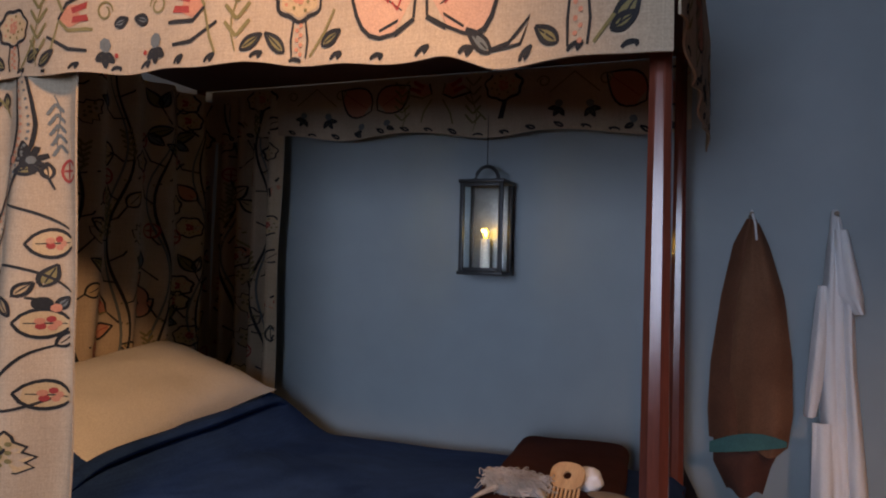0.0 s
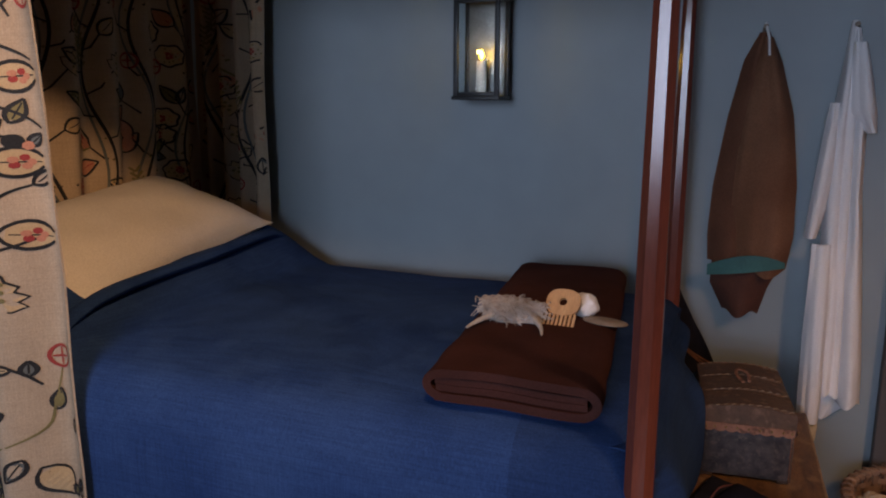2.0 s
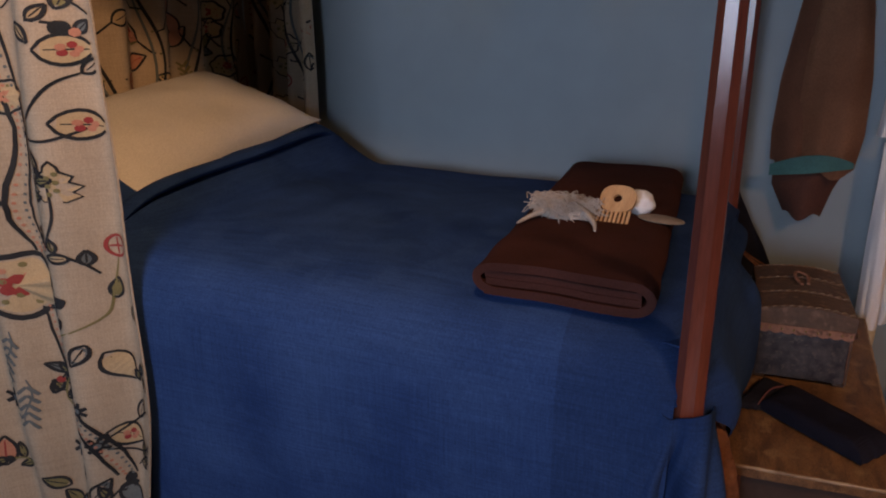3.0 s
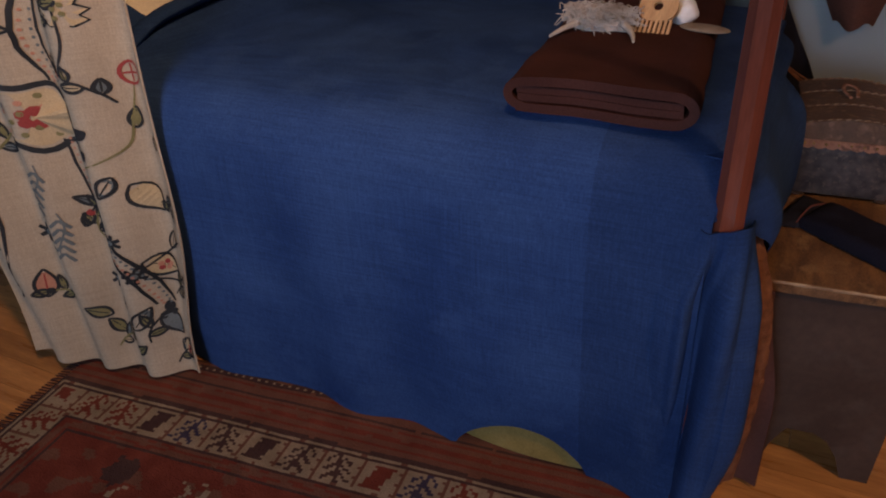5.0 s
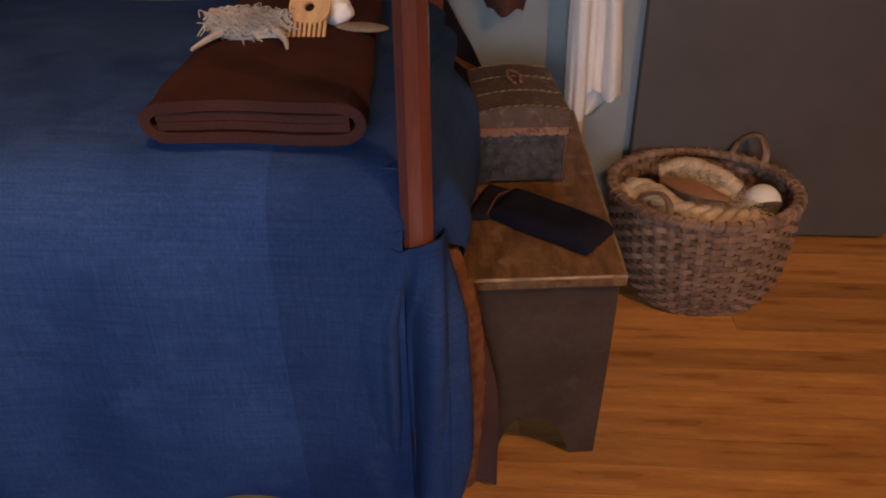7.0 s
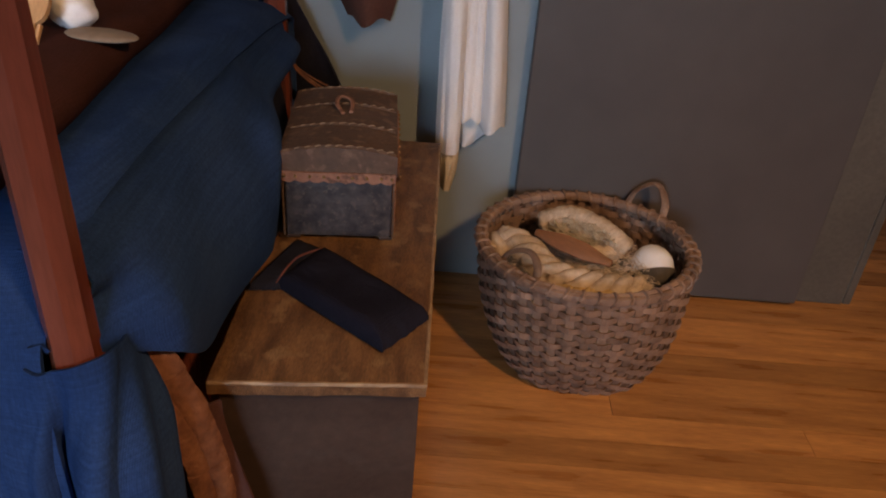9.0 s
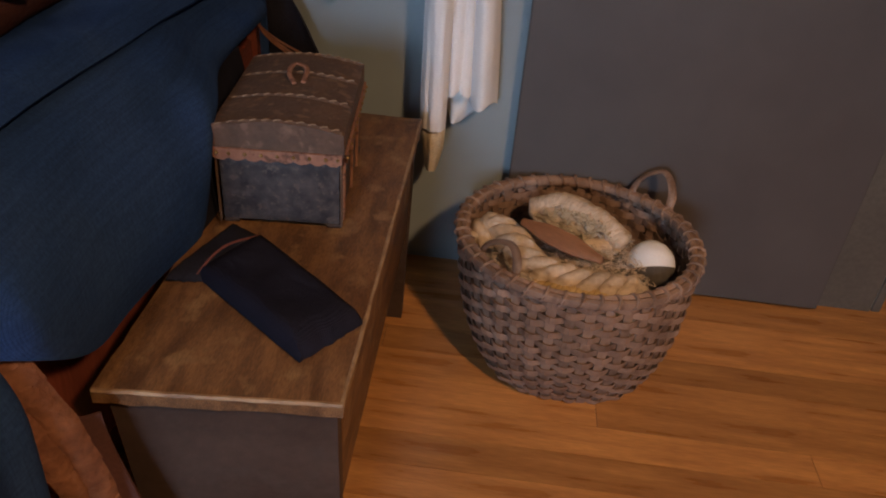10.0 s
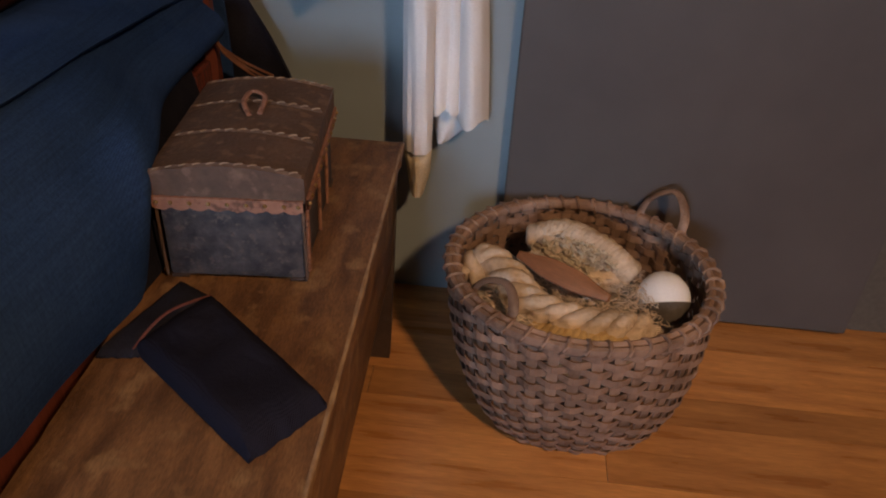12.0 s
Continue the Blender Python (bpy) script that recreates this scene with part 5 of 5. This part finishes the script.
    obj("leather_strip", *tube(smooth_path([(0.650 + 0.006 * k, 3.045, 0.70 - 0.012 * k), (0.668 + 0.006 * k, 3.04, 0.655 - 0.010 * k), (0.705 + 0.008 * k, 3.05, 0.620 - 0.012 * k), (0.760, 3.07, 0.585 - 0.012 * k)], 24), 0.004, 6, 0.6), M["rust"], strap, "rust leather strip")


# ---- splint basket ----
KX, KY = 1.374, 2.942
basket = placed("basket", KX, KY, 0, label="round woven oak-splint basket of wool on the floor", category="basket")
NST, ROWS, HB = 42, 17, 0.305


def basket_at(q, z, off=0.0):
    t = min(z / HB, 1.0)
    r = 0.162 + 0.085 * (1 - (1 - t) ** 2.6) + off
    e = lerp(2.5, 2.03, min(1, t * 1.6))
    c, s_ = math.cos(q), math.sin(q)
    k = (abs(c) ** e + abs(s_) ** e) ** (-1 / e)
    return Vector((KX + 0.010 * (1 - t) + r * k * c, KY - 0.030 * (1 - t) + 0.965 * r * k * s_, z))


def band(place, n, half, th, closed=True):
    """A flat splint along place(i, height, offset)."""
    vs, fs = [], []
    for i in range(n):
        for hh, o in ((-half, th), (half, th), (half, 0), (-half, 0)):
            vs.append(place(i, hh, o))
    for i in range(n if closed else n - 1):
        a, b = i * 4, ((i + 1) % n) * 4
        for e in range(4):
            fs.append((a + e, b + e, b + (e + 1) % 4, a + (e + 1) % 4))
    if not closed:
        fs += [(3, 2, 1, 0), tuple((n - 1) * 4 + e for e in range(4))]
    return vs, fs


for row in range(ROWS):
    z = 0.016 + row * (HB - 0.03) / (ROWS - 1)
    n = NST * 4

    def weaver(i, hh, o, row=row, z=z, n=n):
        q = 2 * math.pi * i / n
        wv = math.cos(math.pi * i / 4 + math.pi * row)
        return basket_at(q, z + hh * (1 + 0.15 * wob(i * 0.13, row)) + 0.002 * wob(i * 0.07, row * 3.1), 0.0066 * wv + o)

    obj("weaver", *band(weaver, n, 0.0074, 0.0022), M["splint"], basket, smooth=False)
for k in range(NST):
    q = 2 * math.pi * k / NST
    hw = 0.0095

    def stake(i, hh, o, q=q):
        z = HB * i / 12
        p = basket_at(q, z, -0.001 + o)
        tq = basket_at(q + 0.01, z) - basket_at(q - 0.01, z)
        return p + tq.normalized() * hh

    obj("stake", *band(stake, 13, hw, 0.002, closed=False), M["splint"], basket, smooth=False)
for off, zz in ((0.006, HB), (-0.007, HB + 0.002)):
    obj("rim", *tube([basket_at(2 * math.pi * k / 80, zz, off) for k in range(80)], 0.0085, 8, 1.25, closed=True), M["splint"], basket)
for k in range(46):
    q = 2 * math.pi * (k + 0.35) / 46 + 0.02 * wob(k)
    loop = []
    for j in range(9):
        a = 2 * math.pi * j / 9
        p = basket_at(q + 0.022 * math.sin(a), HB + 0.001, 0)
        out = (p - Vector((KX, KY, p.z))).normalized()
        loop.append(p + out * 0.0165 * math.cos(a) + Vector((0, 0, 0.0135 * math.sin(a))))
    obj("lashing", *tube(loop, 0.0036, 5, closed=True), M["splint"], basket)
for q, lean in ((radians(48), 0.02), (radians(222), -0.075)):
    a, b = basket_at(q - 0.21, HB - 0.03, -0.004), basket_at(q + 0.21, HB - 0.03, -0.004)
    out = Vector((math.cos(q), math.sin(q), 0))
    top = (a + b) / 2 + out * (0.03 + lean) + Vector((0, 0, 0.098 if lean > 0 else 0.066))
    sd = (b - a).normalized() * 0.022
    pts = smooth_path([a, a.lerp(top, 0.55) - sd + Vector((0, 0, 0.012)), top, b.lerp(top, 0.55) + sd + Vector((0, 0, 0.012)), b], 26)
    obj("handle", *tube(pts, 0.0095, 8, 0.5), M["splint"], basket, "bent splint handle")
bm = bmesh.new()
bmesh.ops.create_circle(bm, cap_ends=True, segments=32, radius=0.152, matrix=Matrix.Translation((KX + 0.010, KY - 0.029, 0.008)))
part("bottom", bm, M["splint"], basket)


def lumpy(name, x, y, z, rx, ry, rz_, m, label, category, seed, amp=0.25, freq=26, sub=4, turn=(0, 0, 0)):
    b = bmesh.new()
    bmesh.ops.create_icosphere(b, subdivisions=sub, radius=1)
    for v in b.verts:
        p = v.co.normalized()
        k = 1 + amp * wob(p.x * 2.2 + seed, p.y * 2.2, p.z * 2.2) + amp * 0.45 * abs(wob(p.x * 6 + seed, p.y * 6, p.z * 6))
        v.co = Vector((p.x * rx, p.y * ry, p.z * rz_)) * k
    ob = part(name, b, m)
    ob.matrix_basis = pose(x, y, z, *turn)
    return tagged(ob, label, category)


# wool in the basket
lumpy("wool_bed", KX, KY, 0.165, 0.19, 0.19, 0.085, M["yarn2"], "loose raw wool filling the basket", "wool", 9, 0.2)


def rope(name, pts, r, turns, m, label, strands=4, parent=None):
    """A thick hank of twisted strands."""
    n = 110
    path = smooth_path(pts, n)
    hank = placed(name, *path[n // 2], label=label, category="yarn")
    for s_ in range(strands):
        line = []
        for i, p in enumerate(path):
            t = (path[min(i + 1, n)] - path[max(i - 1, 0)]).normalized()
            a = t.cross(Vector((0, 0, 1))).normalized()
            b = a.cross(t)
            q = 2 * math.pi * (turns * i / n + s_ / strands)
            rr = r * (1 + 0.15 * wob(i * 0.08, s_ * 5))
            line.append(p + (a * math.cos(q) + b * math.sin(q)) * rr + Vector((0, 0, 0.002 * wob(i * 0.5, s_))))
        obj("strand", *tube(line, [r * 0.66 * (1 + 0.22 * wob(i * 0.6, s_ * 3.3) + 0.10 * wob(i * 1.9, s_ * 7.1)) for i in range(n + 1)], 11), m, hank)
    return hank


rope("yarn_hank", [(1.159, 2.915, 0.255), (1.189, 2.965, 0.275), (1.239, 2.910, 0.285), (1.279, 2.845, 0.272), (1.354, 2.810, 0.268), (1.434, 2.810, 0.262), (1.494, 2.825, 0.25)], 0.024, 3.2, M["yarn"], "thick cream and grey hank of twisted yarn in the basket")
rope("yarn_hank", [(1.244, 2.975, 0.24), (1.194, 2.890, 0.245), (1.244, 2.810, 0.250), (1.324, 2.775, 0.245)], 0.020, 3.5, M["yarn2"], "grey-brown hank of twisted yarn in the basket")
rope("yarn_hank", [(1.245, 2.800, 0.245), (1.32, 2.778, 0.258), (1.40, 2.775, 0.258), (1.475, 2.800, 0.245)], 0.016, 5, M["gold"], "golden tan hank of yarn along the basket's rim")
fleece_roll = lumpy("fleece", 1.374, 3.000, 0.285, 0.098, 0.070, 0.042, M["yarn"], "curly cream fleece roll lying in the basket", "fleece", 3, 0.24, sub=5, turn=(8, 10, -22))
rope("yarn_hank", [(1.284, 3.040, 0.295), (1.344, 3.030, 0.322), (1.414, 2.995, 0.312), (1.469, 2.960, 0.285)], 0.018, 7, M["yarn"], "curly cream yarn on the fleece")
def fuzz(name, count, seed, spot_fn, length, r, m, parent):
    """Loose curled fibres, too many to count, in one mesh."""
    rs = random.Random(seed)
    vs, fs = [], []
    for k in range(count):
        x, y, z = spot_fn(rs)
        d, ln = rs.uniform(0, 6.28), rs.uniform(0.5, 1) * length
        pts = [(x, y, z), (x + ln * 0.4 * math.cos(d), y + ln * 0.4 * math.sin(d), z + ln * rs.uniform(0.05, 0.35)), (x + ln * 0.6 * math.cos(d + 1), y + ln * 0.6 * math.sin(d + 1), z + ln * rs.uniform(-0.1, 0.2)), (x + ln * 0.45 * math.cos(d + 2), y + ln * 0.45 * math.sin(d + 2), z - ln * 0.1)]
        v2, f2 = tube(smooth_path(pts, 7), r * rs.uniform(0.6, 1.2), 4)
        o = len(vs)
        vs += v2
        fs += [tuple(o + i for i in f) for f in f2]
    PLACED.append(parent)
    ob = obj(name, vs, fs, m, parent)
    ob["kind"] = "stuff"
    return ob


def fleece_spot(rs):
    a, t = rs.uniform(0, 6.28), rs.random() ** 0.5
    x, y = 0.094 * t * math.cos(a), 0.066 * t * math.sin(a)
    c, q = math.cos(radians(-22)), math.sin(radians(-22))
    return (1.374 + x * c - y * q, 3.000 + x * q + y * c, 0.290 + 0.040 * (1 - t * t) ** 0.5 - 0.10 * y)


fuzz("curl", 420, 7, fleece_spot, 0.022, 0.0021, M["curl"], fleece_roll)
fuzz("fibre", 700, 8, lambda rs: (1.19 + 0.32 * rs.random(), 2.785 + 0.17 * rs.random(), 0.262 + 0.034 * rs.random()), 0.034, 0.0008, M["yarn"], fleece_roll)
card_bm = box_bm(-0.095, -0.021, -0.005, 0.095, 0.021, 0.005, 0.004, seg=2)
bmesh.ops.subdivide_edges(card_bm, edges=[e for e in card_bm.edges if abs(e.verts[0].co.x - e.verts[1].co.x) > 0.1], cuts=12)
for v_ in card_bm.verts:
    v_.co.y *= 1.0 - 0.62 * ramp(abs(v_.co.x), 0.02, 0.098)
    v_.co.z += 0.006 * (1 - (v_.co.x / 0.095) ** 2)
card = part("wool_card", card_bm, M["card"])
card.matrix_basis = pose(1.334, 2.882, 0.322, 42, 6, -27)
tagged(card, "reddish-brown wooden wool card resting on the yarn", "wool card")
ball = placed("yarn_ball", 1.530, 2.915, 0.20, label="ball of white and grey wool in the basket", category="yarn")


def ball_half(name, lo, hi, m):
    vs, fs, nu, nv = [], [], 28, 10
    for j in range(nv + 1):
        th_ = lerp(lo, hi, j / nv)
        for i in range(nu):
            q = 2 * math.pi * i / nu
            r = 0.050 * (1 + 0.02 * wob(math.cos(q) * 3, math.sin(q) * 3, th_ * 4))
            e = 0.08 * math.sin(2 * q) if 0 < j < nv else 0
            t2 = th_ + e * (1 if name == "grey_half" and j == 0 else 0)
            p = Vector((r * math.sin(t2) * math.cos(q), r * math.sin(t2) * math.sin(q), r * math.cos(t2) * 1.05))
            vs.append(pose(1.532, 2.915, 0.268, -42, -10, 0) @ p)
    for j in range(nv):
        for i in range(nu):
            a, b = j * nu + i, j * nu + (i + 1) % nu
            fs.append((a, a + nu, b + nu, b))
    obj(name, vs, fs, m, ball)


ball_half("white_half", 0.001, 1.75, M["shirt"])
ball_half("grey_half", 1.75, 3.14, M["grey"])


# ---- small things on the folded blanket ----
BZ = 0.862
comb = placed("comb", 0.462, 2.40, BZ, label="pale wooden comb with a round hole and short teeth", category="comb")
cm = pose(0.448, 2.372, BZ + 0.004, -40, 0, -6) @ Matrix.Scale(0.92, 4)
vs, fs = [], []
for k in range(33):
    q = 2 * math.pi * k / 32
    c, s_ = math.cos(q), math.sin(q)
    e = (abs(c) ** 2.6 + abs(s_) ** 2.6) ** (-1 / 2.6)
    for r, y in ((0.010, 0.004), (1, 0.004), (1, -0.004), (0.010, -0.004)):
        p = (0.010 * c, y, 0.060 + 0.010 * s_) if r != 1 else (0.042 * e * c, y, 0.060 + 0.034 * e * s_)
        vs.append(cm @ Vector((p[0], p[1], p[2])))
    if k:
        for g in range(4):
            a, b = (k - 1) * 4 + g, (k - 1) * 4 + (g + 1) % 4
            fs.append((a, b, b + 4, a + 4))
obj("back", vs, fs, M["comb"], comb)
for k in range(8):
    x = -0.035 + 0.010 * k
    b = box_bm(x - 0.003, -0.0035, -0.004, x + 0.003, 0.0035, 0.032, 0.001, seg=1)
    b.transform(cm)
    part("tooth", b, M["comb"], comb, smooth=False)
lumpy("pompom", 0.486, 2.472, BZ + 0.026, 0.032, 0.030, 0.028, M["shirt"], "round white wool puff lying on the brown blanket", "wool puff", 5, 0.12)
bm = bmesh.new()
bmesh.ops.create_uvsphere(bm, u_segments=24, v_segments=10, radius=1, matrix=Matrix.Diagonal((0.050, 0.030, 0.006, 1)))
spat = part("paddle", bm, M["greywood"])
spat.matrix_basis = pose(0.540, 2.436, BZ + 0.004, 0, 4, 6)
tagged(spat, "small oval grey wooden paddle on the brown blanket", "paddle")

fl = placed("fleece_lock", 0.33, 2.42, BZ, label="tangled grey-white fleece lock lying on the brown blanket", category="fleece")
b = bmesh.new()
bmesh.ops.create_icosphere(b, subdivisions=4, radius=1)
for v in b.verts:
    p = v.co.normalized()
    k = 1 + 0.35 * wob(p.x * 2.5, p.y * 2.5, p.z * 2.5) + 0.16 * abs(wob(p.x * 9, p.y * 9, p.z * 9))
    v.co = Vector((0.345 + p.x * 0.062 * k, 2.372 + p.y * 0.030 * k, BZ + 0.014 + max(p.z * 0.018 * k, -0.013)))
part("tuft", b, M["fleece"], fl)
rs = random.Random(5)
vs, fs = [], []
for k in range(900):
    a = rs.uniform(0, 6.28)
    x, y = 0.345 + 0.076 * math.cos(a) * rs.uniform(0.2, 1), 2.372 + 0.040 * math.sin(a) * rs.uniform(0.2, 1)
    z = BZ + rs.uniform(0.012, 0.045)
    d = rs.uniform(0, 6.28)
    ln = rs.uniform(0.012, 0.032)
    pts = smooth_path([(x, y, z), (x + ln * 0.5 * math.cos(d), y + ln * 0.4 * math.sin(d), z + rs.uniform(0, 0.012)), (x + ln * math.cos(d + 0.9), y + ln * math.sin(d + 0.9), max(z - 0.004 + rs.uniform(-0.008, 0.01), BZ + 0.003))], 5)
    v2, f2 = tube(pts, 0.0009, 4)
    o = len(vs)
    vs += v2
    fs += [tuple(o + i for i in f) for f in f2]
obj("curl", vs, fs, M["fleece"], fl)["kind"] = "stuff"
for pts in ([(0.310, 2.35, BZ + 0.02), (0.288, 2.31, BZ + 0.014), (0.274, 2.27, BZ + 0.008)], [(0.295, 2.39, BZ + 0.03), (0.268, 2.42, BZ + 0.038), (0.258, 2.425, BZ + 0.032)], [(0.40, 2.35, BZ + 0.02), (0.425, 2.31, BZ + 0.014), (0.435, 2.28, BZ + 0.008)]):
    obj("lock", *tube(smooth_path(pts, 12), [0.0075 - 0.0004 * k for k in range(13)], 7), M["fleece"], fl)


# ---- rug ----
def rug():
    ob = placed("rug", -0.86, 1.83, 0, label="red and ivory patterned oriental rug beside the bed", category="rug")
    cell, nx, ny, extra = 0.0075, 214, 157, 23
    turn = pose(-0.876, 1.955, 0, 0, 0, 6.2)
    names = ["rug_red", "rug_dark", "rug_ivory", "rug_navy", "rug_brown"]
    rr = random.Random(2)
    tint = [rr.choice((0, 3, 1, 4, 0, 1)) for _ in range(400)]
    lean = [rr.choice((-1, 1)) for _ in range(400)]
    curls = [(rr.uniform(36, nx - 36), rr.uniform(30, ny - 50), rr.choice((-1, 1))) for _ in range(26)]
    blots = [(rr.uniform(34, nx - 34), rr.uniform(28, ny - 46), rr.uniform(3, 6)) for _ in range(60)]

    def leafy(q, f, k):
        """One small branching plant of the ivory border; f runs along its stem."""
        d = q - 6 - 0.25 * lean[k] * (f - 6)
        a = abs(d)
        if k % 3 == 0:
            return a < 3.2 - 0.9 * (f % 3 == 0) and 1 < f < 11
        return a < 0.8 or (a < 4.5 and (f - 0.8 * a) % 3.4 < 1.2 and f > 1)

    def colour(i, j):
        if j < extra:
            if j == 3:
                return 2 if i % 3 == 0 else 1
            return (1, 4, 1, 1, 1, 4, 0, 4, 4, 4, 1, 4, 0, 4, 4, 0, 0, 4, 4, 0, 4, 4, 1)[j] if wob(i * 0.2, j * 1.3) > -0.4 else 4
        j -= extra
        e = min(i, j, nx - 1 - i, ny - extra - 1 - j)
        along = i if e == j else j
        if e < 1 or e in (2, 15):
            return 1
        if e in (1, 14):
            return 2 if wob(along * 0.3, e) > -0.2 else 4
        if 3 <= e <= 13:
            k, q = divmod(along, 13)
            f = e - 2
            if q == 0 or (q == 12 and (f + k) % 4 == 0):
                return 4
            return tint[k] if leafy(q, f if lean[k + 100] > 0 else 12 - f, k) else 2
        if e < 20:
            return 4 if wob(along * 0.15, e * 0.8) > -0.1 else 0
        if e == 20:
            return 1
        for cx, cy, sg in curls:
            du, dv = i - cx, j - cy
            if abs(dv) < 7 and abs(du - sg * 3.0 * math.sin(dv * 0.45)) < 0.8:
                return 2 if (i + j) % 7 else 4
        for cx, cy, r in blots:
            if (i - cx) ** 2 + (j - cy) ** 2 < r * r * (1 + 0.6 * wob(i * 0.4, j * 0.4)):
                return 4 if r < 5 else 1
        return 0 if wob(i * 0.13, j * 0.15) > -0.25 else 4

    vs, fs, idx = [], [], []
    for j in range(ny + 1):
        for i in range(nx + 1):
            z = 0.009 + 0.0015 * wob(i * 0.9, j * 0.9) + 0.003 * wob(i * 0.06, j * 0.06)
            vs.append(turn @ Vector((i * cell, -j * cell, z)))
    for j in range(ny):
        for i in range(nx):
            a = j * (nx + 1) + i
            fs.append((a, a + nx + 1, a + nx + 2, a + 1))
            idx.append(colour(i, j))
    k = len(vs)
    w = nx + 1
    rim = [i for i in range(w)] + [j * w + nx for j in range(1, ny + 1)] + [ny * w + i for i in range(nx - 1, -1, -1)] + [j * w for j in range(ny - 1, 0, -1)]
    vs += [Vector((vs[r][0], vs[r][1], 0.0)) for r in rim]
    for q in range(len(rim)):
        q2 = (q + 1) % len(rim)
        fs.append((rim[q], rim[q2], k + q2, k + q))
        idx.append(1)
    obj("weave", vs, fs, None, ob, mats=[M[n] for n in names], index=idx)
    va, fa = [], []
    for k in range(120):
        y = -k * ny * cell / 120
        p = [turn @ Vector(q) for q in ((0.0, y, 0.006), (-0.015, y + 0.004 * wob(k * 3.1), 0.005), (-0.034, y + 0.010 * wob(k * 1.7), 0.003))]
        v2, f2 = tube(p, 0.0022, 4)
        o = len(va)
        va += v2
        fa += [tuple(o + i for i in f) for f in f2]
    obj("fringe", va, fa, M["rug_dark"], ob, "short dark fringe")["kind"] = "stuff"


rug()


# ---- floor boards ----
def boards():
    rr = random.Random(4)
    wd = 0.082
    y = ROOM_S
    shared = {}
    while y < 4.9:
        x = ROOM_W - rr.uniform(0, 1.2)
        while x < ROOM_E:
            ln = rr.choice((0.9, 1.3, 1.7, 2.1))
            lo = ROOM_W if y < WALL_N + 0.1 else 1.6
            a, e = max(x, lo), min(x + ln, ROOM_E)
            if e - a < 0.05:
                x += ln
                continue
            size = round(e - a, 3)
            if size not in shared:
                tmp = box_bm(0, 0.0006, -0.012, size - 0.0012, wd - 0.0006, 0.0)
                me = bpy.data.meshes.new("board")
                tmp.to_mesh(me)
                tmp.free()
                me.materials.append(M["floor"])
                shared[size] = me
            b = new("board", shared[size])
            b.location = (a, y, 0)
            b.parent = subfloor
            x += ln
        y += wd


boards()
